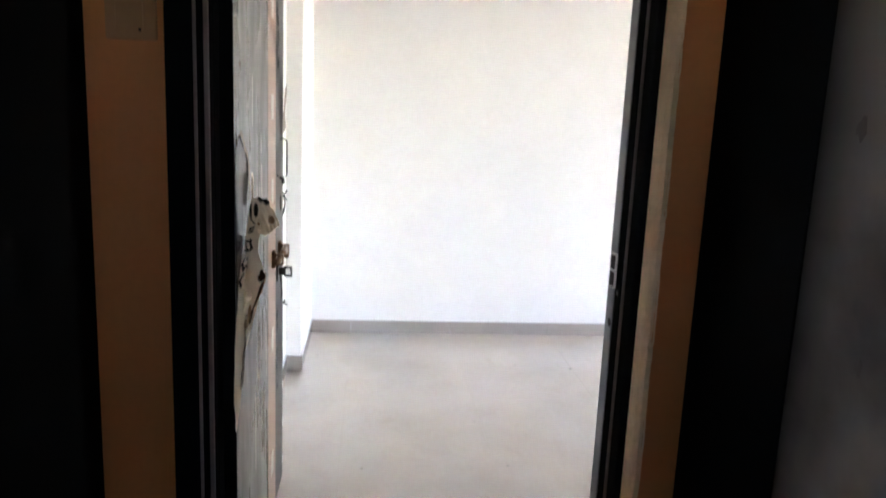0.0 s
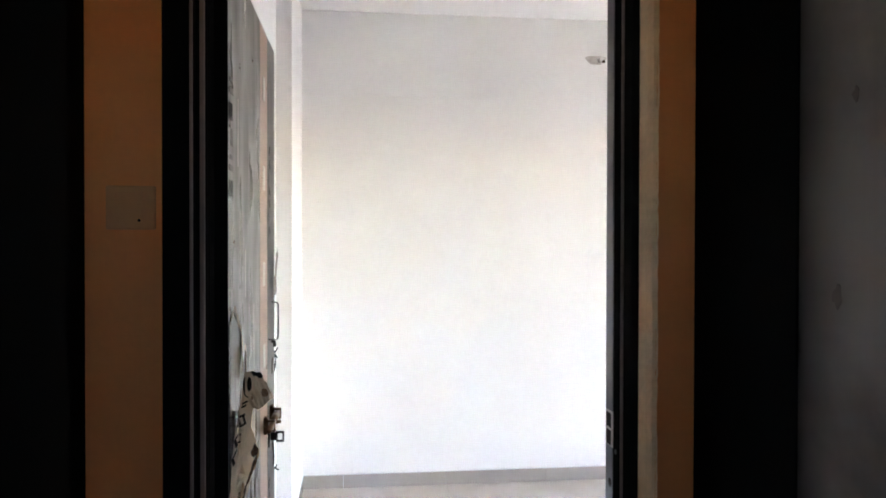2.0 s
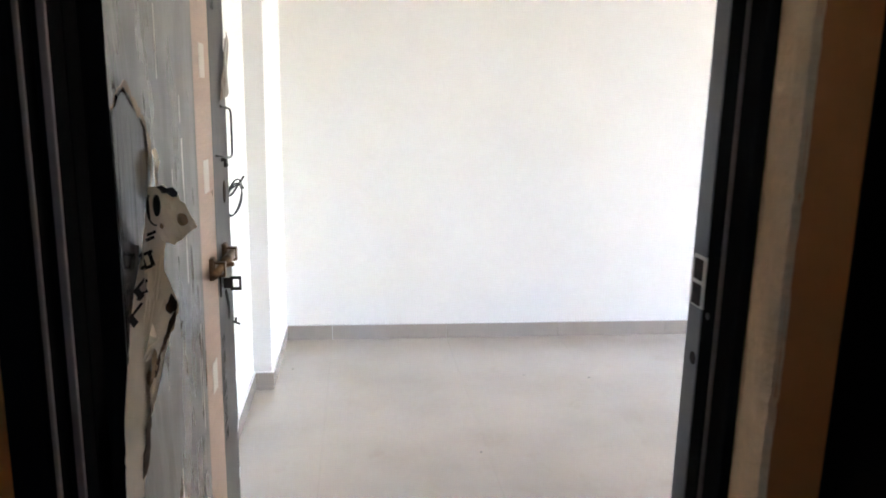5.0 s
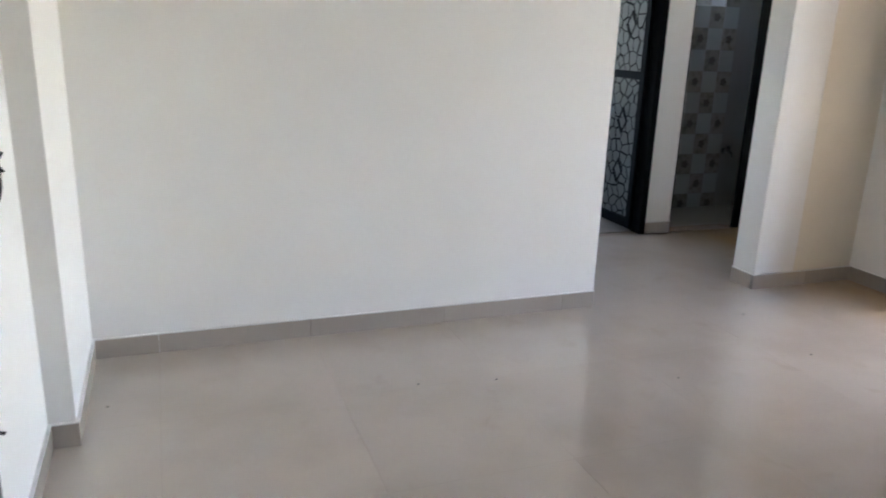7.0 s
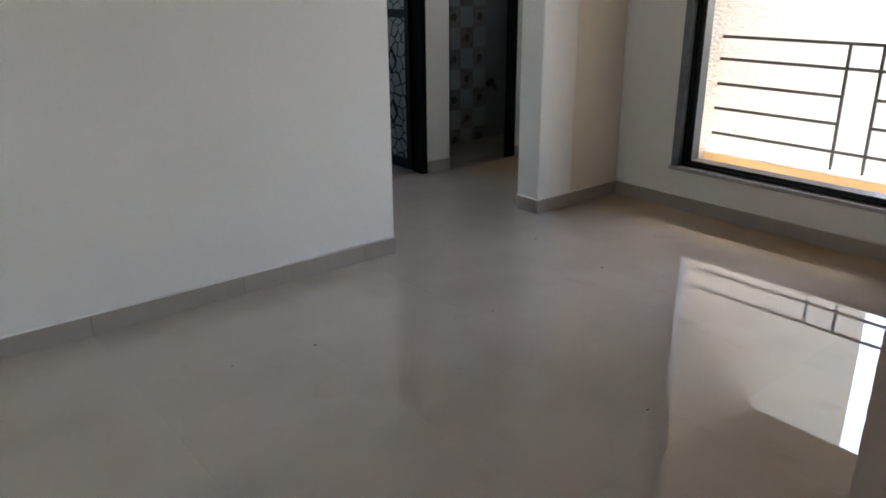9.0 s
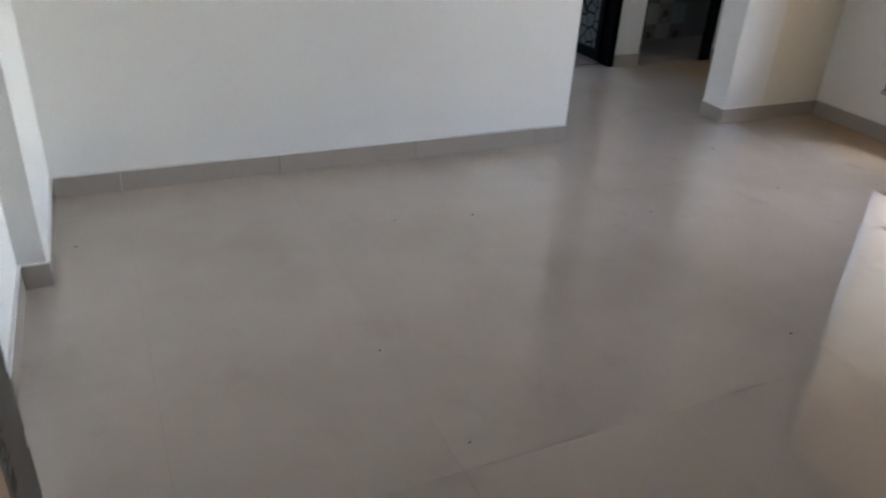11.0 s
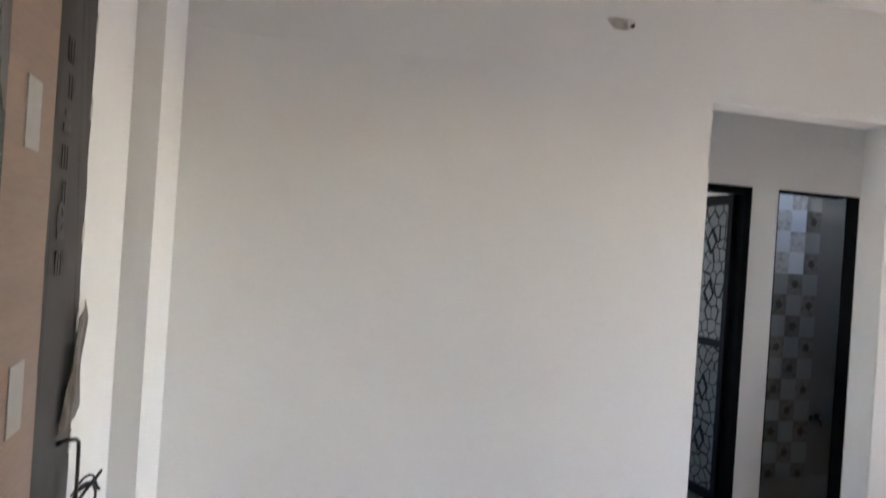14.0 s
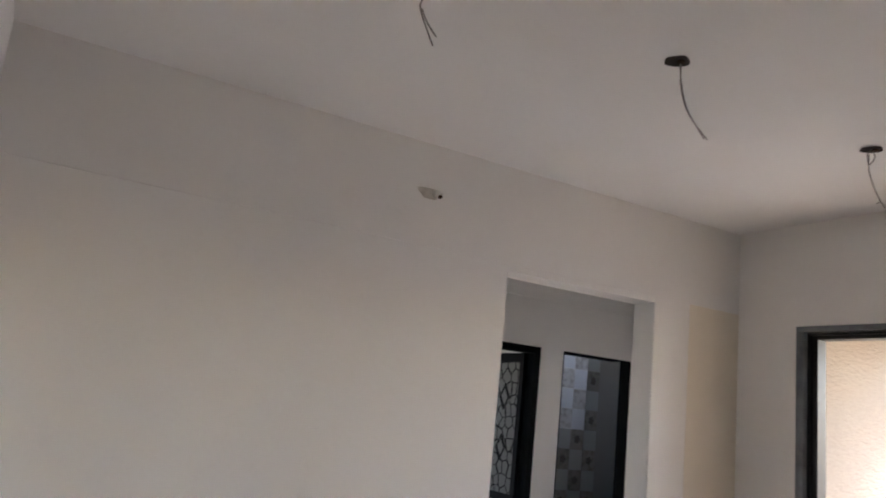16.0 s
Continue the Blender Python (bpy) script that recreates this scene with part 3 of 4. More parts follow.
door1 = thing("door_1", (3.29, 5.06, 0), "passage door with black frame and crackle-printed panels, opened inwards", "door")
door1["kind"] = "structure"
part("frame_post", boxes((D1X1 - 0.045, D1X1, FAR - 0.004, FAR2 + 0.004, 0, DZ), bevel=0.003), DOOR_BLACK, door1)
part("frame_post", boxes((D1X0, D1X0 + 0.045, FAR - 0.004, FAR2 + 0.004, 0, DZ), bevel=0.003), DOOR_BLACK, door1)
part("frame_head", boxes((D1X0 + 0.045, D1X1 - 0.045, FAR - 0.004, FAR2 + 0.004, DZ - 0.045, DZ), bevel=0.003), DOOR_BLACK, door1)
part("hinge", boxes((D1X1 - 0.06, D1X1 - 0.044, FAR + 0.06, FAR + 0.075, 1.15, 1.22)), CHROME, door1)
LX0, LX1, LY0, LY1 = 3.232, 3.262, 5.075, 5.80
part("leaf_frame", boxes((LX0, LX1, LY0, LY0 + 0.045, 0.02, 1.99), (LX0, LX1, LY1 - 0.075, LY1, 0.02, 1.99), (LX0, LX1, LY0 + 0.045, LY1 - 0.075, 0.02, 0.085),
                                 (LX0, LX1, LY0 + 0.045, LY1 - 0.075, 1.005, 1.055), (LX0, LX1, LY0 + 0.045, LY1 - 0.075, 1.93, 1.99)), DOOR_BLACK, door1)
for z0, z1, sd in ((0.085, 1.01, 3), (1.05, 1.93, 7)):
    p = part("panel", boxes((LX0 + 0.010, LX0 + 0.018, LY0 + 0.045, LY1 - 0.075, z0, z1)), PVC, door1, "pale frosted panel")
    crackle(p, LX0 + 0.010, LY0 + 0.045, LY1 - 0.075, z0, z1, sd)

door2 = thing("door_2", (3.81, 5.05, 0), "black bathroom door frame, doorway open", "door")
door2["kind"] = "structure"
part("frame_post", boxes((D2X1 - 0.088, D2X1, FAR - 0.004, FAR + 0.016, 0, DZ), bevel=0.003), DOOR_BLACK, door2)
part("frame_post", boxes((D2X0, D2X0 + 0.006, FAR - 0.002, FAR2 + 0.004, 0, DZ)), DOOR_BLACK, door2)
part("frame_head", boxes((D2X0 + 0.006, D2X1 - 0.088, FAR - 0.004, FAR2 + 0.004, DZ - 0.012, DZ)), DOOR_BLACK, door2)
part("threshold", boxes((D2X0 + 0.006, D2X1 - 0.088, FAR - 0.005, FAR2 + 0.01, -0.006, 0.003)), GROUT, door2, "worn stone threshold")

TPX, TPZ = 4.475, 0.43
tap = thing("bath_tap", (TPX, BY1, TPZ), "small dark wall tap in the bathroom", "tap")
part("flange", tube([(TPX, BY1 + 0.002, TPZ), (TPX, BY1 - 0.012, TPZ)], 0.026, 16), CHROME, tap)
part("spout", tube([(TPX, BY1 - 0.01, TPZ), (TPX, BY1 - 0.06, TPZ + 0.002), (TPX, BY1 - 0.09, TPZ - 0.01), (TPX, BY1 - 0.095, TPZ - 0.04)], 0.013, 12), DARK_METAL, tap, smooth=True)
part("knob", tube([(TPX, BY1 - 0.045, TPZ + 0.005), (TPX, BY1 - 0.045, TPZ + 0.045)], 0.019, 12), DARK_METAL, tap)

# ---- entrance door frame ----
entry = thing("door_3", (0.45, 1.1, 0), "dark painted rebated entrance door frame", "door frame")
entry["kind"] = "structure"
part("frame_post", boxes((-0.058, 0.0, 1.010, 1.10, 0, DTOP), (0.0, 0.016, 1.045, 1.10, 0, DTOP), (-0.058, 0.0175, 1.10, 1.15, 0, DTOP), bevel=0.003), BLACK, entry)
part("frame_bead", boxes((-0.004, 0.002, 1.006, 1.012, 0, DTOP), (0.009, 0.0185, 1.039, 1.047, 0, DTOP), bevel=0.002), BEAD, entry, "worn pale edge of the rebate")
part("frame_post", boxes((0.938, 0.968, 1.105, 1.16, 0, DTOP), (0.928, 0.968, 1.16, 1.235, 0, DTOP), bevel=0.003), FRAME, entry)
part("frame_bead", boxes((0.932, 0.938, 1.150, 1.157, 0, DTOP), bevel=0.002), BEAD, entry, "worn pale edge of the rebate")
part("frame_head", boxes((0.0175, 0.928, 1.06, 1.235, DTOP - 0.06, DTOP), bevel=0.003), FRAME, entry)
part("rebate_strip", boxes((0.9258, 0.9285, 1.190, 1.2365, 0.0, DTOP - 0.06)), LIT_REBATE, entry, "grey strip for the lit face of the rebate")
strike = part("strike_plate", boxes((0.9248, 0.928, 1.188, 1.232, 0.955, 1.04), bevel=0.001), STICKER, entry, "pale chipped strike plate with dark slots")
part("slot", boxes((0.9238, 0.926, 1.196, 1.226, 1.0, 1.034)), HOLE, strike)
part("slot", boxes((0.9238, 0.926, 1.196, 1.226, 0.958, 0.993)), HOLE, strike)
part("bolt_hole", tube([(0.9295, 1.205, 0.868), (0.9255, 1.205, 0.868)], 0.011, 14), HOLE, entry)
part("screw", tube([(0.9295, 1.17, 0.95), (0.9262, 1.17, 0.95)], 0.006, 10), DARK_METAL, entry)

# rough plaster edge on the latch side
rnd = random.Random(5)
bm = bmesh.new()
zs = [i * 0.014 for i in range(153)]
cols = []
for z in zs:
    w = 0.0022 * noise.noise(Vector((z * 7, 1, 2))) + 0.0016 * noise.noise(Vector((z * 40, 3, 2))) + 0.0008 * rnd.uniform(-1, 1)
    cols.append([bm.verts.new(p) for p in ((0.956, 1.104, z), (0.9485 + w * 0.3, 1.078, z), (0.949 + w * 0.6, 1.042, z), (0.954 + w, 1.020, z), (0.9635 + w, 1.0135, z))])
for a, b in zip(cols, cols[1:]):
    for j in range(4):
        bm.faces.new((a[j], b[j], b[j + 1], a[j + 1]))
bmesh.ops.recalc_face_normals(bm, faces=bm.faces[:])
structure("plaster_reveal", bm, REVEAL, "rough bare plaster edge beside the frame", "trim")

# ---- entrance door leaf, opened against the side wall ----
leaf = thing("entrance_door", (0.025, 1.6, 0), "open entrance door in torn grey protective film, tower bolt and hasp", "door")
FX = 0.045                         # face towards the doorway
DY0, DY1, DZ0, DZ1 = 1.165, 2.085, 0.012, 2.085
part("slab", boxes((0.008, FX - 0.003, DY0, DY1, DZ0, DZ1), bevel=0.002), EDGE, leaf, "raw board core with dark edges")
part("hinge_edge", boxes((0.0065, FX - 0.001, DY0 - 0.005, DY0 - 0.0005, DZ0, DZ1)), BLACK, leaf, "black painted hinge edge")
part("film", sheet(ragged([(DY0 + 0.002, DZ0), (1.712, DZ0), (1.712, DZ1 - 0.003), (DY0 + 0.002, DZ1 - 0.003)], 0.0), FX - 0.003, 0.0006, 0.0015, 3.0, 0.2), FILM, leaf, "dull grey scuffed protective film")
part("veneer_strip", boxes((FX - 0.003, FX - 0.001, 1.712, 1.887, DZ0, DZ1 - 0.002)), VENEER, leaf, "beige bare veneer strip")
part("film_edge", sheet(ragged([(1.887, DZ0), (DY1 + 0.001, DZ0), (DY1 + 0.001, DZ1), (1.887, DZ1)], 0.004, 0.03, 9), FX - 0.003, 0.0006, 0.0015, 5.0, 0.2), FILM_RIM, leaf, "dark grey film with a ragged edge")
for z in (0.2, 0.62, 1.09, 1.34, 1.63, 1.9):
    part("sticker", boxes((FX - 0.0012, FX + 0.0006, 1.773, 1.824, z - 0.034, z + 0.038)), STICKER, leaf)
# torn film: dark bared patch, hanging cream flap, brown glue
part("bared_patch", sheet(ragged([(1.168, 1.255), (1.225, 1.285), (1.306, 1.236), (1.345, 1.197), (1.315, 1.14), (1.30, 1.06), (1.25, 0.95), (1.20, 0.84), (1.168, 0.74)], 0.006, 0.02, 4), FX, 0.001, 0.001, 2, 0.2), FILM_DARK, leaf, "bared shiny dark laminate")
arch = [(1.168, 1.262), (1.195, 1.285), (1.222, 1.296), (1.262, 1.272), (1.31, 1.243), (1.342, 1.205), (1.345, 1.17), (1.33, 1.13)]
part("film_lip", sheet(ragged(arch + [(y - 0.008, z - 0.007) for y, z in reversed(arch)], 0.004, 0.007, 6), FX + 0.0005, 0.003, 0.0008, 3), BROWNED, leaf, "curled browned film lip")


def standing(u, z, lift=0.0):
    """A point of the torn film, which stands off the door face and hangs back onto it lower down."""
    if u > 0.052:
        y = 1.25 - lift + 0.010 * noise.noise(Vector((u * 30, z * 14, 3))) + 0.55 * (u - 0.075)
        return (0.33 + (u - 0.33) * (y - 0.1) / 1.15 + lift * 0.5, y, z)
    return (0.0495 + lift, -0.47 + 1.72 * 0.3145 / (0.364 - u) - lift, z)


def torn(name, outline, lift, material, label, rag=0.0015, seed=1, crumple=0.0, cell=0.012):
    """A thin piece of film from an outline (u, z) laid along the standing sheet."""
    bm = sheet(ragged(outline, rag, 0.006, seed), 0.0, 0.0, 0.0008, 1.0, cell)
    for v in bm.verts:
        u, z = v.co.y, v.co.z
        k = crumple * (noise.noise(Vector((u * 60, z * 45, seed))) + 0.6 * noise.noise(Vector((u * 150 + z * 60, z * 20, seed))))
        v.co = Vector(standing(u, z, lift + k + v.co.x))
    bmesh.ops.recalc_face_normals(bm, faces=bm.faces[:])
    return part(name, bm, material, leaf, label)


def oval(cu, cz, ru, rz, a0=0.0, a1=2 * math.pi, w=0.0, n=22):
    """An oval, or a band of width w along a stretch of one."""
    out = [(cu + ru * math.cos(a0 + (a1 - a0) * k / n), cz + rz * math.sin(a0 + (a1 - a0) * k / n)) for k in range(n + 1 if w else n)]
    if w:
        out += [(cu + (ru - w) * math.cos(a0 + (a1 - a0) * k / n), cz + (rz - w) * math.sin(a0 + (a1 - a0) * k / n)) for k in range(n, -1, -1)]
    return out


def stroke(cu, cz, length, width, turn):
    """A printed bar as an outline (u, z)."""
    c, d = math.cos(radians(turn)), math.sin(radians(turn))
    return [(cu + c * a - d * b, cz + d * a + c * b) for a, b in ((-length / 2, -width / 2), (length / 2, -width / 2), (length / 2, width / 2), (-length / 2, width / 2))]


torn("film_flap", [(0.066, 1.140), (0.088, 1.142), (0.098, 1.130), (0.088, 1.09), (0.086, 1.05), (0.080, 1.035), (0.081, 1.01), (0.088, 0.985), (0.094, 0.972), (0.098, 0.952), (0.088, 0.92), (0.074, 0.885), (0.062, 0.85), (0.052, 0.80), (0.044, 0.74), (0.036, 0.66), (0.024, 0.62),
                   (0.020, 0.72), (0.025, 0.83), (0.033, 0.92), (0.040, 0.985), (0.050, 1.035), (0.058, 1.085)], 0.0, PEEL, "hanging torn cream film with print", crumple=0.0012)
torn("film_curl", [(0.086, 1.132), (0.101, 1.130), (0.114, 1.112), (0.123, 1.09), (0.132, 1.073), (0.118, 1.068), (0.108, 1.056), (0.094, 1.050), (0.080, 1.058), (0.072, 1.072), (0.074, 1.086), (0.086, 1.10)], 0.006, FLAP_BACK, "crumpled translucent film curl", crumple=0.006, cell=0.005)
torn("glue_spot", oval(0.109, 1.088, 0.0075, 0.0095), 0.0078, GLUE, "amber glue spot", 0.0012, crumple=0.006, cell=0.004)
torn("glue_spot", oval(0.109, 1.088, 0.0042, 0.0055), 0.0086, BROWNED, "brown glue spot", 0.001, crumple=0.006, cell=0.004)
torn("glue_spot", oval(0.079, 1.081, 0.003, 0.004), 0.0086, GLUE, "brown glue spot", 0.001, crumple=0.006, cell=0.004)
for sd, pts in ((12, [(0.089, 0.972), (0.097, 0.958), (0.096, 0.945), (0.086, 0.938), (0.080, 0.945), (0.084, 0.958)]),
                (14, [(0.097, 0.962), (0.0995, 0.945), (0.092, 0.92), (0.082, 0.90), (0.080, 0.91), (0.089, 0.935)]),
                (15, [(0.094, 0.945), (0.090, 0.925), (0.080, 0.90), (0.070, 0.88), (0.068, 0.885), (0.080, 0.915), (0.088, 0.935)]),
                (16, [(0.072, 0.893), (0.068, 0.868), (0.059, 0.84), (0.055, 0.845), (0.063, 0.87)]),
                (17, [(0.060, 0.89), (0.064, 0.86), (0.054, 0.835), (0.046, 0.82), (0.046, 0.84), (0.055, 0.865)]),
                (19, [(0.050, 0.80), (0.048, 0.76), (0.040, 0.70), (0.036, 0.70), (0.042, 0.76)])):
    torn("glue_stain", pts, 0.0022 if sd != 14 else 0.0014, GLUE if sd in (14, 17) else BURN, "burnt brown glue stain", 0.0024, sd)
torn("ring_print", oval(0.0735, 1.109, 0.0135, 0.0285, 2.3, 4.75, 0.0026), 0.002, INK, "bold black open ring", 0.0)
torn("dot_print", oval(0.0755, 1.112, 0.0055, 0.0165), 0.002, INK, "black oval inside the ring", 0.0)
torn("ink_blot", [(0.071, 1.141), (0.080, 1.143), (0.087, 1.138), (0.096, 1.139), (0.1025, 1.131), (0.1015, 1.124), (0.094, 1.124), (0.088, 1.130), (0.080, 1.131), (0.077, 1.137)], 0.0105, INK, "black blot on the film edge", 0.001)
# bold print strokes down the flap, no letters
for cu, cz, ln, wd, tn_ in ((0.0655, 1.070, 0.014, 0.0045, 20), (0.063, 1.062, 0.013, 0.0045, 20), (0.0555, 1.040, 0.021, 0.005, 18), (0.0515, 1.028, 0.005, 0.024, 14), (0.0635, 1.030, 0.0055, 0.020, 14), (0.0555, 1.018, 0.017, 0.005, 18),
                            (0.0475, 0.995, 0.017, 0.005, 22), (0.044, 0.982, 0.005, 0.022, 14), (0.0485, 0.978, 0.014, 0.0045, 22), (0.040, 0.962, 0.014, 0.005, 22), (0.037, 0.950, 0.005, 0.018, 14)):
    torn("brand_print", stroke(cu, cz, ln, wd, tn_), 0.002, INK, "bold black print stroke", 0.0, cell=0.004)
# loose tuft between the bared patch and the flap
part("film_tuft", sheet(ragged([(1.315, 1.185), (1.345, 1.19), (1.372, 1.165), (1.362, 1.15), (1.345, 1.145), (1.335, 1.115), (1.318, 1.11), (1.312, 1.14)], 0.006, 0.010, 31), FX + 0.003, 0.010, 0.001, 5, 0.012), PEEL, leaf, "crumpled film tuft")


def bars(cells, x, rot, cy, cz, material, name, label, h=0.002, parent=leaf):
    """Printed marks: strokes (y, z, width, height) turned by rot degrees round (cy, cz)."""
    bm = bmesh.new()
    c, s = math.cos(radians(rot)), math.sin(radians(rot))
    for y, z, w, hh in cells:
        q = [(y - w / 2, z - hh / 2), (y + w / 2, z - hh / 2), (y + w / 2, z + hh / 2), (y - w / 2, z + hh / 2)]
        q = [(cy + c * a - s * b, cz + s * a + c * b) for a, b in q]
        lo = [bm.verts.new((x, *p)) for p in q]
        hi = [bm.verts.new((x + h, *p)) for p in q]
        bm.faces.new(hi)
        for j in range(4):
            bm.faces.new((lo[j], lo[(j + 1) % 4], hi[(j + 1) % 4], hi[j]))
    return part(name, bm, material, parent, label)


def glyphs(k, w, hh, s):
    """Plain stroke groups of a brand print."""
    out = []
    u = 0.0
    for i in range(k):
        if i % 3 == 1:
            out += [(u - w * 0.25, 0, w * 0.3, hh), (u + w * 0.28, 0, w * 0.22, hh * 0.7)]
        else:
            out += [(u, v * hh, w * 0.84, s) for v in (-0.36, 0.0, 0.36)[: 3 - (i % 3) // 2]]
        u += w * 1.28
    return out


def flat_ring(name, x, cy, cz, ry, rz, w, a0, a1, material, label):
    """A printed ring or arc."""
    bm = bmesh.new()
    n = 26
    rows = []
    for k in range(n + 1):
        a = a0 + (a1 - a0) * k / n
        c, s = math.cos(a), math.sin(a)
        rows.append([bm.verts.new((x + dx, cy + (ry + d) * c, cz + (rz + d) * s)) for dx, d in ((0, -w / 2), (0.0006, -w / 2), (0.0006, w / 2), (0, w / 2))])
    for p, q in zip(rows, rows[1:]):
        for m in range(3):
            bm.faces.new((p[m], q[m], q[m + 1], p[m + 1]))
    bmesh.ops.recalc_face_normals(bm, faces=bm.faces[:])
    return part(name, bm, material, leaf, label)


# worn print up the film and along the free edge
for y, z0, n, sc in ((1.20, 1.56, 5, 1.0), (1.925, 0.415, 7, 0.72), (1.946, 1.475, 7, 0.74)):
    bars(glyphs(n, 0.045 * sc, 0.05 * sc, 0.009 * sc), FX - 0.0005, 90, y, z0, INK_FAINT, "worn_print", "worn grey print strokes", 0.001)
for cy, cz in ((1.920, 0.485), (1.942, 1.526)):
    flat_ring("worn_ring", FX - 0.0002, cy, cz, 0.014, 0.020, 0.007, -1.2, 3.6, INK_FAINT, "worn ring print")
for y, z, w, hh in ((1.576, 0.905, 0.005, 0.20), (1.574, 1.09, 0.007, 0.10), (1.572, 1.22, 0.003, 0.05), (1.667, 0.55, 0.005, 0.24), (1.650, 0.60, 0.003, 0.12), (1.30, 1.62, 0.006, 0.16), (1.45, 0.35, 0.005, 0.22), (1.66, 1.75, 0.005, 0.2), (1.42, 1.30, 0.003, 0.12), (1.49, 1.05, 0.003, 0.09)):
    part("scratch", sheet(ragged([(y, z), (y + w, z), (y + w * 1.2, z + hh), (y + w * 0.2, z + hh)], 0.0015, 0.03, int(y * 99 + z * 77)), FX - 0.0016, 0, 0.001, 1, 1), STICKER, leaf, "pale vertical scratch")
for y, z, r in ((1.50, 0.84, 0.012), (1.53, 0.74, 0.012), (1.52, 0.80, 0.007), (1.55, 1.93, 0.010), (1.22, 1.80, 0.012), (1.25, 1.44, 0.010), (1.19, 1.70, 0.010), (1.33, 1.86, 0.008), (1.44, 0.5, 0.008), (1.86, 1.05, 0.007), (1.87, 1.92, 0.006), (1.20, 0.4, 0.012)):
    for q in range(3):
        a0, r1 = y * 31 + q * 2.1, r * (0.5 - 0.12 * q)
        cy, cz = y + r * 0.9 * math.cos(a0) * (q > 0), z + r * 1.1 * math.sin(a0) * (q > 0)
        part("scuff", sheet([(cy + r1 * (0.7 + 0.3 * math.sin(5 * a + a0)) * math.cos(a), cz + r1 * (0.8 + 0.4 * math.cos(3 * a + a0)) * math.sin(a)) for a in (2 * math.pi * k / 12 for k in range(12))], FX - 0.0012, 0, 0.0008, 1, 1),
             BROWNED if q == 1 else BURN, leaf, "small brown scuff")
for i in range(14):
    z = 0.06 + i * 0.145 + 0.03 * math.sin(i * 3.1)
    part("edge_chip", sheet(ragged([(2.074, z), (2.0865, z + 0.004), (2.0865, z + 0.03), (2.078, z + 0.026)], 0.002, 0.01, i), FX - 0.0006, 0, 0.001, 1, 1), STICKER, leaf, "pale chipped film edge")
# curled film over the handle
part("film_curl", sheet(ragged([(1.99, 1.255), (2.05, 1.262), (2.09, 1.27), (2.10, 1.31), (2.09, 1.36), (2.075, 1.42), (2.04, 1.40), (2.02, 1.33)], 0.004, 0.02, 21), FX + 0.0005, 0.008, 0.001, 7, 0.014), RIM_CURL, leaf, "curled brown film")
# pull handle near the free edge
HZ = -0.013
handle = part("pull_handle", tube(curve([(FX, 1.918, 1.140 + HZ), (FX + 0.010, 1.945, 1.136 + HZ), (FX + 0.014, 2.02, 1.127 + HZ), (FX + 0.014, 2.062, 1.130 + HZ), (FX + 0.014, 2.07, 1.15 + HZ), (FX + 0.014, 2.07, 1.225 + HZ), (FX + 0.013, 2.062, 1.243 + HZ), (FX + 0.008, 2.04, 1.249 + HZ), (FX, 2.005, 1.253 + HZ)], 4), 0.0026, 8), DARK_METAL, leaf, "thin dark wire pull handle", True)
part("handle_nub", tube([(FX, 1.99, 1.112), (FX + 0.010, 1.99, 1.110), (FX + 0.011, 1.99, 1.094)], 0.0055, 8), DARK_METAL, handle)
part("lock_hole", sheet([(2.015 + 0.017 * math.cos(a), 1.028 + 0.028 * math.sin(a)) for a in (2 * math.pi * k / 16 for k in range(16))], FX - 0.0006, 0, 0.0012, 1, 1), BURN, leaf, "brown oval lock mark")
# tower bolt
BZ, BX = 0.880, FX + 0.021
bolt = part("tower_bolt", tube([(BX, 1.735, BZ), (BX, 2.005, BZ)], 0.0085, 12), RUST, leaf, "rusty brass tower bolt rod", True)
for y in (1.80, 1.965):
    part("staple", boxes((FX - 0.002, FX + 0.010, y - 0.014, y + 0.014, BZ - 0.026, BZ + 0.026), bevel=0.004), RUST, bolt)
    part("saddle", boxes((FX + 0.008, FX + 0.012, y - 0.011, y + 0.011, BZ - 0.020, BZ + 0.020), (FX + 0.010, FX + 0.031, y - 0.010, y + 0.010, BZ - 0.017, BZ - 0.0125),
                         (FX + 0.010, FX + 0.031, y - 0.010, y + 0.010, BZ + 0.0125, BZ + 0.017), (FX + 0.0305, FX + 0.034, y - 0.010, y + 0.010, BZ - 0.017, BZ + 0.017), bevel=0.0015), RUST, bolt)
part("bolt_sleeve", tube([(BX, 1.85, BZ), (BX, 1.94, BZ)], 0.012, 12), RUST, bolt, "", True)
part("bolt_knob", tube([(BX, 1.835, BZ), (BX + 0.026, 1.832, BZ + 0.004)], 0.005, 10), RUST, bolt)
hasp = part("hasp", boxes((FX, FX + 0.004, 1.90, 1.955, 0.785, 0.845), (FX + 0.004, FX + 0.022, 1.928, 1.933, 0.80, 0.826), bevel=0.0012), DARK_METAL, leaf, "dark steel hasp strap")
bm = bmesh.new()
for x0, x1, z0, z1 in ((0.066, 0.0715, 0.795, 0.830), (0.0865, 0.092, 0.795, 0.830), (0.0715, 0.0865, 0.795, 0.802), (0.0715, 0.0865, 0.823, 0.830)):
    add_box(bm, x0, x1, 1.927, 1.932, z0, z1)
part("hasp_eye", bm, DARK_METAL, hasp, "square slotted hasp eye")
for dy in (0.0, 0.010, 0.018):
    part("hasp_wire", tube(curve([(FX + 0.012, 1.90 + dy, 0.80), (FX + 0.014, 1.925 + dy, 0.75), (FX + 0.010, 1.95 + dy * 0.5, 0.715)], 4), 0.0014, 6), DARK_METAL, leaf, "thin hanging wire")
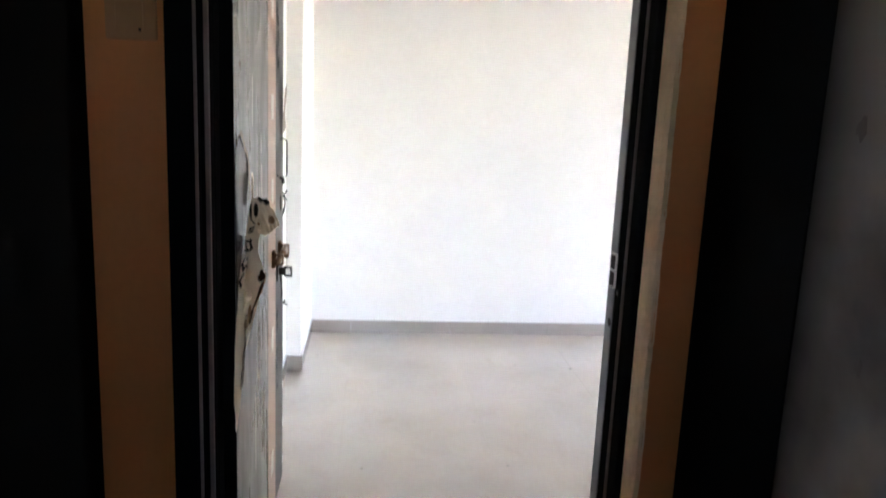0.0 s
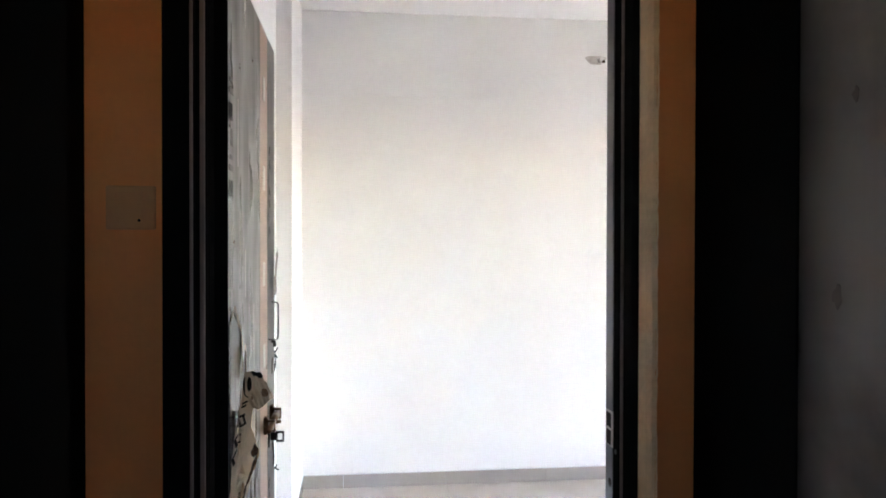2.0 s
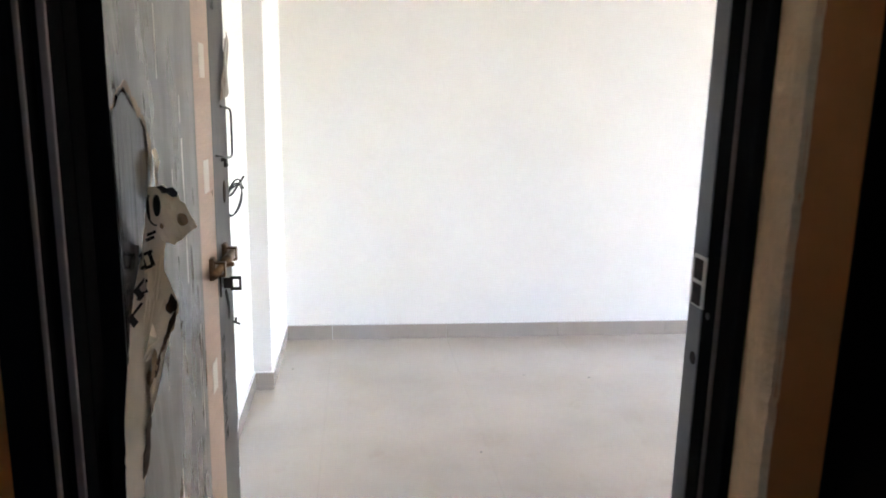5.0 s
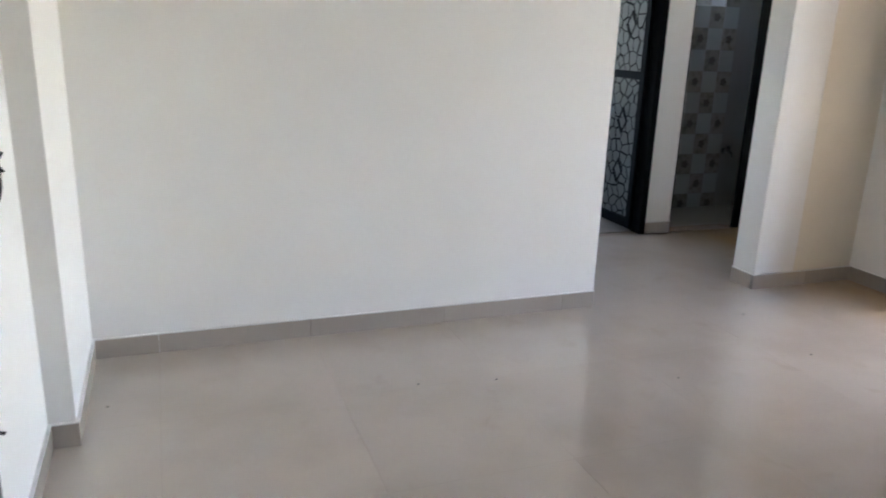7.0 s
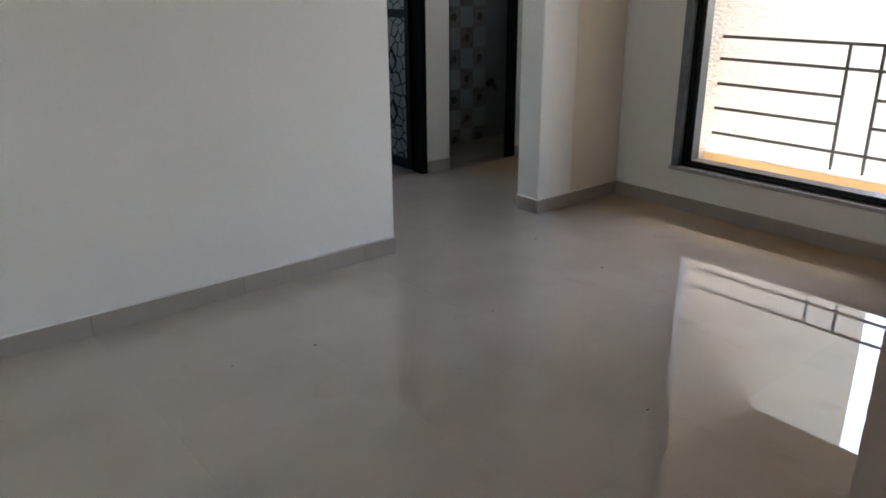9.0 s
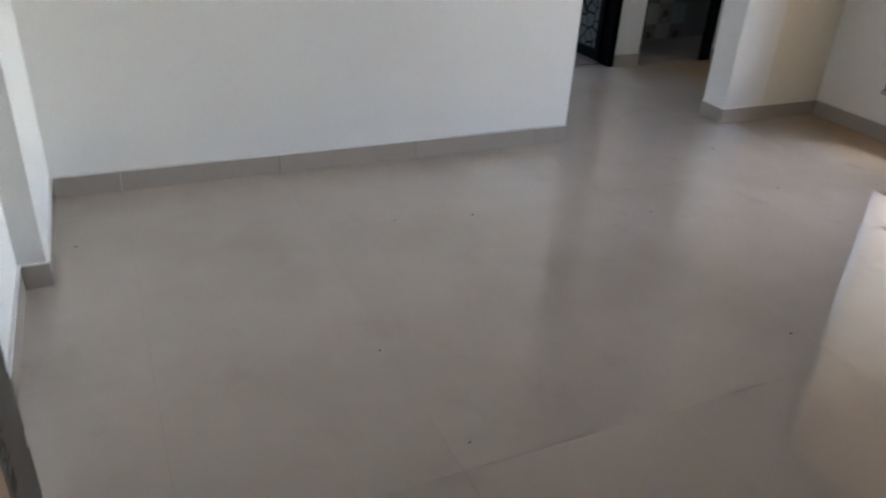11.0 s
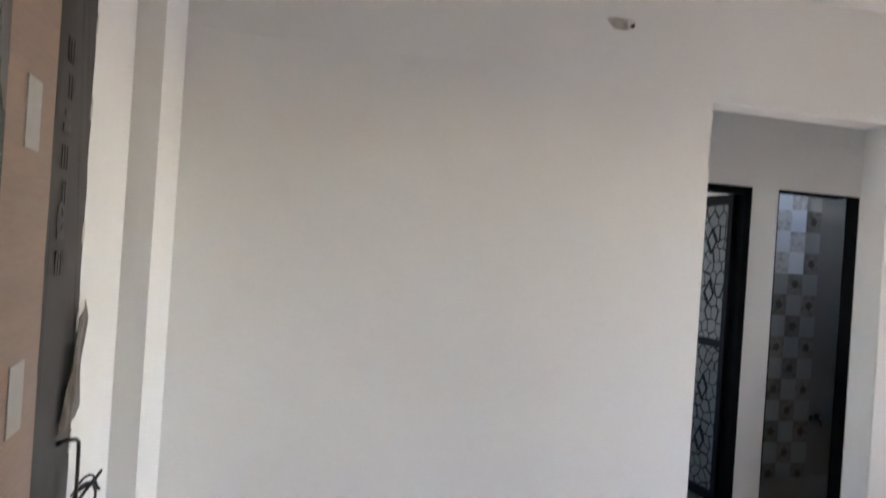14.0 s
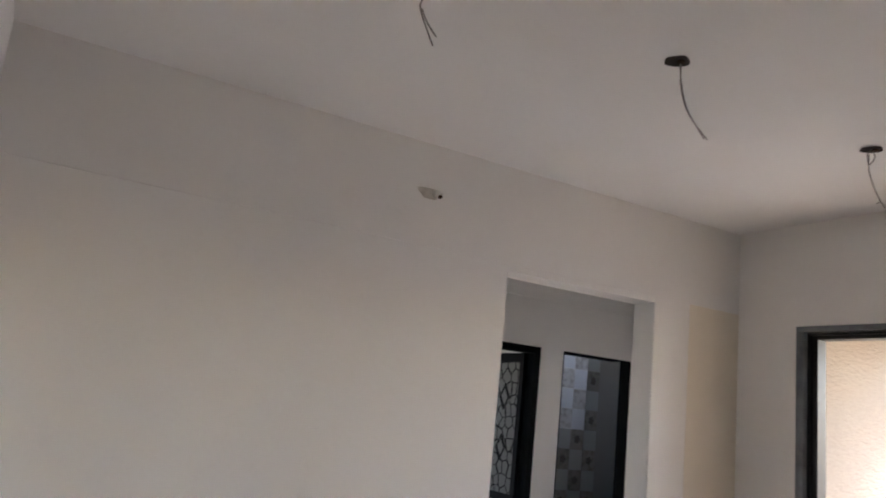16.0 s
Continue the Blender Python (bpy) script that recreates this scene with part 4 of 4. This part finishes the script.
part("edge_nail", tube([(FX, 2.075, 0.668), (FX + 0.006, 2.083, 0.662), (FX + 0.014, 2.088, 0.657)], 0.003, 6), DARK_METAL, leaf, "bent dark nail")
part("edge_nail", tube([(FX + 0.004, 2.082, 0.662), (FX + 0.006, 2.085, 0.676)], 0.0025, 6), DARK_METAL, leaf)

# coil of cable left hanging from the side wall
cable = thing("cable_coil", (LEFT, 2.74, 0.95), "small coil of black cable hanging from the wall", "cable")
pts = []
for k in range(60):
    a = 2 * math.pi * k / 24 + 1.2
    w = 0.024 + 0.004 * math.sin(a * 0.45)
    u, v = w * math.cos(a), (0.062 + 0.006 * math.cos(a * 0.4)) * math.sin(a)
    pts.append((-0.048 + u + 0.22 * v, 2.74 + 0.012 * math.sin(a * 0.5), 0.905 + v - 0.1 * u))
part("loop", tube(pts, 0.0026, 6), CABLE, cable, "", True)
part("tail", tube(curve([(LEFT - 0.002, 2.73, 0.93), (-0.05, 2.735, 0.945), (-0.025, 2.74, 0.965), (-0.012, 2.74, 0.985)], 4), 0.0034, 6), CABLE, cable, "", True)
part("lead", tube(curve([(LEFT - 0.002, 2.74, 0.915), (-0.055, 2.742, 0.92), (-0.03, 2.745, 0.955), (-0.014, 2.745, 0.94)], 4), 0.0034, 6), CABLE, cable, "", True)

# ---- doorbell ----
bell = thing("doorbell_switch", (-0.115, FRONT0, 1.52), "yellowed plastic doorbell push on the lobby wall", "switch")
part("plate", boxes((-0.162, -0.069, FRONT0 - 0.014, FRONT0, 1.465, 1.551), bevel=0.004), PLASTIC, bell)
part("push", boxes((-0.142, -0.092, FRONT0 - 0.0152, FRONT0 - 0.013, 1.479, 1.539), bevel=0.002), PLASTIC, bell)
part("indicator", tube([(-0.098, FRONT0 - 0.0165, 1.483), (-0.098, FRONT0 - 0.013, 1.483)], 0.003, 8), INK, bell)

# ---- lobby lift door ----
lift = thing("steel_door", (1.08, -0.03, 0), "scuffed grey steel door, soft shadow edge in its colour", "door")
part("panel", boxes((LOB1 + 0.004, LOB1 + 0.05, -0.62, 0.64, 0.0, 2.2)), STEEL, lift)

for y, z, r in ((0.54, 1.36, 0.014), (0.47, 1.02, 0.010), (0.50, 1.66, 0.009), (0.42, 1.21, 0.012), (0.36, 1.50, 0.008), (0.45, 0.80, 0.010)):
    part("smudge", sheet([(y + r * (0.7 + 0.3 * math.sin(5 * a + y * 40)) * math.cos(a), z + 1.5 * r * (0.8 + 0.3 * math.cos(3 * a)) * math.sin(a)) for a in (2 * math.pi * k / 14 for k in range(14))], LOB1 + 0.0028, 0, 0.001, 1, 1), SMUDGE, lift, "dark smudge")

# ---- skirting ----
base = structure("baseboard", boxes((LEFT, LEFT + 0.002, FRONT1 + 0.9, 3.2, 0.0, 0.075)), CAULK, "beige tile skirting along the walls", "baseboard")
TH, SH = 0.009, 0.078
JX, JY, PITCH = 0.247, 2.084, 0.6025


def skirting(axis, at, inward, a0, a1, first):
    """A run of skirting tiles along x or y, cut at the joints."""
    cuts = [a0] + [c for c in (first + PITCH * k for k in range(-8, 14)) if a0 + 0.03 < c < a1 - 0.03] + [a1]
    for u, v in zip(cuts, cuts[1:]):
        lo, hi = min(at, at + inward * TH), max(at, at + inward * TH)
        g = 0.0006
        s = (u + g, v - g, lo, hi, 0.0, SH) if axis == "x" else (lo, hi, u + g, v - g, 0.0, SH)
        part("skirting_tile", boxes(s, bevel=0.0012), SKIRT, base)
    # cement line above
    lo, hi = min(at, at + inward * (TH + 0.001)), max(at, at + inward * (TH + 0.001))
    s = (a0, a1, lo, hi, SH, SH + 0.004) if axis == "x" else (lo, hi, a0, a1, SH, SH + 0.004)
    part("cement_line", boxes(s), CAULK, base)


skirting("x", BACK, -1, 0.008, OPX0, JX)
skirting("x", BACK - 0.004, -1, OPX1 - TH, RIGHT, JX + 0.3)
skirting("y", LEFT, 1, FRONT1 + 0.9, 3.217, JY)
skirting("x", 3.217, -1, LEFT, 0.008 + TH, JX)
skirting("y", 0.008, 1, 3.217, BACK - TH, JY + 0.2)
skirting("y", RIGHT, -1, FRONT1, BACK - TH - 0.004, JY + 0.25)
skirting("y", OPX1, -1, BACK, BACK2, JY)
skirting("x", FAR, -1, D1X1, D2X0, 9)
skirting("x", FAR, -1, D2X1, PX1, 9)

# ---- ceiling light points ----


def light_point(x, y, strands, hole=True):
    ob = thing("ceiling_light_point", (x, y, H), "open round ceiling hole with bare hanging wires", "wires", "ceiling light points")
    if hole:
        bm = bmesh.new()
        n = 20
        ring = [bm.verts.new((x + (0.042 + 0.004 * math.sin(4 * a + x)) * math.cos(a), y + (0.042 + 0.004 * math.cos(3 * a)) * math.sin(a), H - 0.0025)) for a in (2 * math.pi * k / n for k in range(n))]
        top = [bm.verts.new((x + (v.co.x - x) * 0.8, y + (v.co.y - y) * 0.8, H + 0.0005)) for v in ring]
        for k in range(n):
            bm.faces.new((ring[k], ring[(k + 1) % n], top[(k + 1) % n], top[k]))
        bm.faces.new(ring)
        part("hole", bm, HOLE, ob, "dark ragged conduit hole")
        part("conduit", tube([(x + 0.01, y - 0.005, H - 0.001), (x + 0.01, y - 0.005, H - 0.008)], 0.014, 12), BURN, ob)
    for s in strands:
        part("wire", tube([(x + a, y + b, H + c) for a, b, c in s], 0.0022, 6), WIRE, ob, "", True)
    return ob


light_point(1.93, 2.555, [curve([(0.012, 0, 0), (0.016, -0.005, -0.08), (0.045, -0.01, -0.165), (0.12, -0.015, -0.245)]), curve([(0.016, 0, 0), (0.02, 0, -0.09), (0.06, 0, -0.17), (0.15, 0, -0.235)])])
light_point(3.055, 2.58, [curve([(0, 0, 0), (-0.03, 0, -0.03), (-0.02, 0, -0.07), (0.02, 0, -0.03), (0, 0, 0.0)]), curve([(-0.02, 0, -0.03), (-0.02, 0, -0.10), (0.02, 0, -0.17), (0.05, 0, -0.205), (0.03, 0, -0.22)]), curve([(0.02, 0, -0.17), (0.055, 0, -0.205), (0.085, 0, -0.225)])])
light_point(0.99, 2.55, [curve([(0.01, 0, 0), (0.0, -0.02, -0.10), (-0.03, -0.05, -0.175), (-0.03, -0.05, -0.207), (0.015, -0.05, -0.29)]), curve([(-0.028, -0.05, -0.20), (-0.01, -0.05, -0.23), (0.022, -0.05, -0.262)])])

# ---- wall light point ----
wl = thing("wall_light_point", (1.78, BACK, 2.52), "small capped conduit end in a rough putty patch", "conduit")
bm = bmesh.new()
n = 18
bb = BACK - 0.005
ringv = []
for k in range(n):
    a = 2 * math.pi * k / n
    ringv.append(bm.verts.new((1.752 + (0.058 + 0.016 * math.sin(3 * a)) * math.cos(a), bb - 0.001, 2.53 + (0.033 + 0.008 * math.cos(2 * a)) * math.sin(a))))
mid = bm.verts.new((1.77, bb - 0.006, 2.53))
for k in range(n):
    bm.faces.new((ringv[k], ringv[(k + 1) % n], mid))
bmesh.ops.recalc_face_normals(bm, faces=bm.faces[:])
part("putty_patch", bm, PATCH, wl)
part("conduit", tube([(1.775, bb + 0.006, 2.535), (1.782, bb - 0.03, 2.528)], 0.018, 14), CAULK, wl)
part("conduit_mouth", tube([(1.790, bb - 0.02, 2.520), (1.793, bb - 0.034, 2.517)], 0.009, 12), BURN, wl)

# ---- crumbs on the floor ----
rnd = random.Random(11)
for x, y in ((0.078, 3.443), (1.144, 3.306), (1.442, 3.26), (2.13, 3.07), (2.886, 3.569), (0.824, 2.571), (2.827, 3.096), (2.002, 2.237), (0.333, 2.144), (0.9, 2.16)):
    bm = bmesh.new()
    bmesh.ops.create_icosphere(bm, subdivisions=1, radius=0.0052, matrix=Matrix.Translation((x, y, 0.003)) @ Matrix.Diagonal((rnd.uniform(0.9, 1.5), rnd.uniform(0.4, 0.8), 0.4, 1)))
    for v in bm.verts:
        v.co += Vector((rnd.uniform(-1, 1), rnd.uniform(-1, 1), 0)) * 0.0015
    tagged(part("debris_crumb", bm, DIRT), "tiny dark crumb of debris on the floor tiles", "debris", "crumbs on the floor")

# ---- bathroom wall tiles ----
TW, THH, TX0, TZ0 = 0.131, 0.157, 4.045, 1.51


def tile_mesh(name, material):
    me = bpy.data.meshes.new(name)
    b = boxes((0.001, TW - 0.001, -0.006, 0.0, 0.001, THH - 0.001), bevel=0.0012)
    b.to_mesh(me)
    b.free()
    me.materials.append(material)
    return me


plain_me, lit_me, print_me, lit_print_me = tile_mesh("tile", BATH_PLAIN), tile_mesh("tile", BATH), tile_mesh("printed_tile", BATH_PRINT), tile_mesh("printed_tile", BATH_LIT_PRINT)
motif_bm = bmesh.new()
for k in range(5):
    a = k * math.pi * 0.4
    bmesh.ops.create_circle(motif_bm, cap_ends=True, segments=8, radius=0.013, matrix=Matrix.Translation((TW / 2 + 0.019 * math.cos(a), -0.0072, THH / 2 + 0.021 * math.sin(a))) @ pose(0, 0, 0, 90))
bmesh.ops.create_circle(motif_bm, cap_ends=True, segments=10, radius=0.012, matrix=Matrix.Translation((TW / 2, -0.0078, THH / 2)) @ pose(0, 0, 0, 90))
motif_me = bpy.data.meshes.new("motif")
motif_bm.to_mesh(motif_me)
motif_bm.free()
motif_me.materials.append(BATH_MOTIF)
for i in range(-4, 3):
    for k in range(-10, 4):
        printed = i >= 0 and (i + k) % 2 == 0
        # upper left tiles use pale copies: their glint is put into the colour
        pale = k >= 0 and i < 2
        if i < 0 and not pale:
            continue
        ob = new("tile", (lit_print_me if pale else print_me) if printed else (lit_me if pale else plain_me))
        ob.parent = bath_far
        ob.matrix_basis = Matrix.Translation((TX0 + TW * i, BY1, TZ0 + THH * k))
        if printed and not pale:
            mo = new("motif", motif_me)
            mo.parent = ob
# white strips drawn in where the tile joints glint
for k in range(4):
    part("joint", boxes((3.47, TX0 + 2 * TW, BY1 - 0.008, BY1 - 0.001, TZ0 + THH * k - 0.002, TZ0 + THH * k + 0.002)), CAULK, bath_far, "white strip drawn for the glint on a tile joint")

# ---- floor tiles ----
full = boxes((0.00017, PITCH - 0.00017, 0.00017, PITCH - 0.00017, -0.009, 0.0))
full_me = bpy.data.meshes.new("floor_tile")
full.to_mesh(full_me)
full.free()
full_me.materials.append(TILE)
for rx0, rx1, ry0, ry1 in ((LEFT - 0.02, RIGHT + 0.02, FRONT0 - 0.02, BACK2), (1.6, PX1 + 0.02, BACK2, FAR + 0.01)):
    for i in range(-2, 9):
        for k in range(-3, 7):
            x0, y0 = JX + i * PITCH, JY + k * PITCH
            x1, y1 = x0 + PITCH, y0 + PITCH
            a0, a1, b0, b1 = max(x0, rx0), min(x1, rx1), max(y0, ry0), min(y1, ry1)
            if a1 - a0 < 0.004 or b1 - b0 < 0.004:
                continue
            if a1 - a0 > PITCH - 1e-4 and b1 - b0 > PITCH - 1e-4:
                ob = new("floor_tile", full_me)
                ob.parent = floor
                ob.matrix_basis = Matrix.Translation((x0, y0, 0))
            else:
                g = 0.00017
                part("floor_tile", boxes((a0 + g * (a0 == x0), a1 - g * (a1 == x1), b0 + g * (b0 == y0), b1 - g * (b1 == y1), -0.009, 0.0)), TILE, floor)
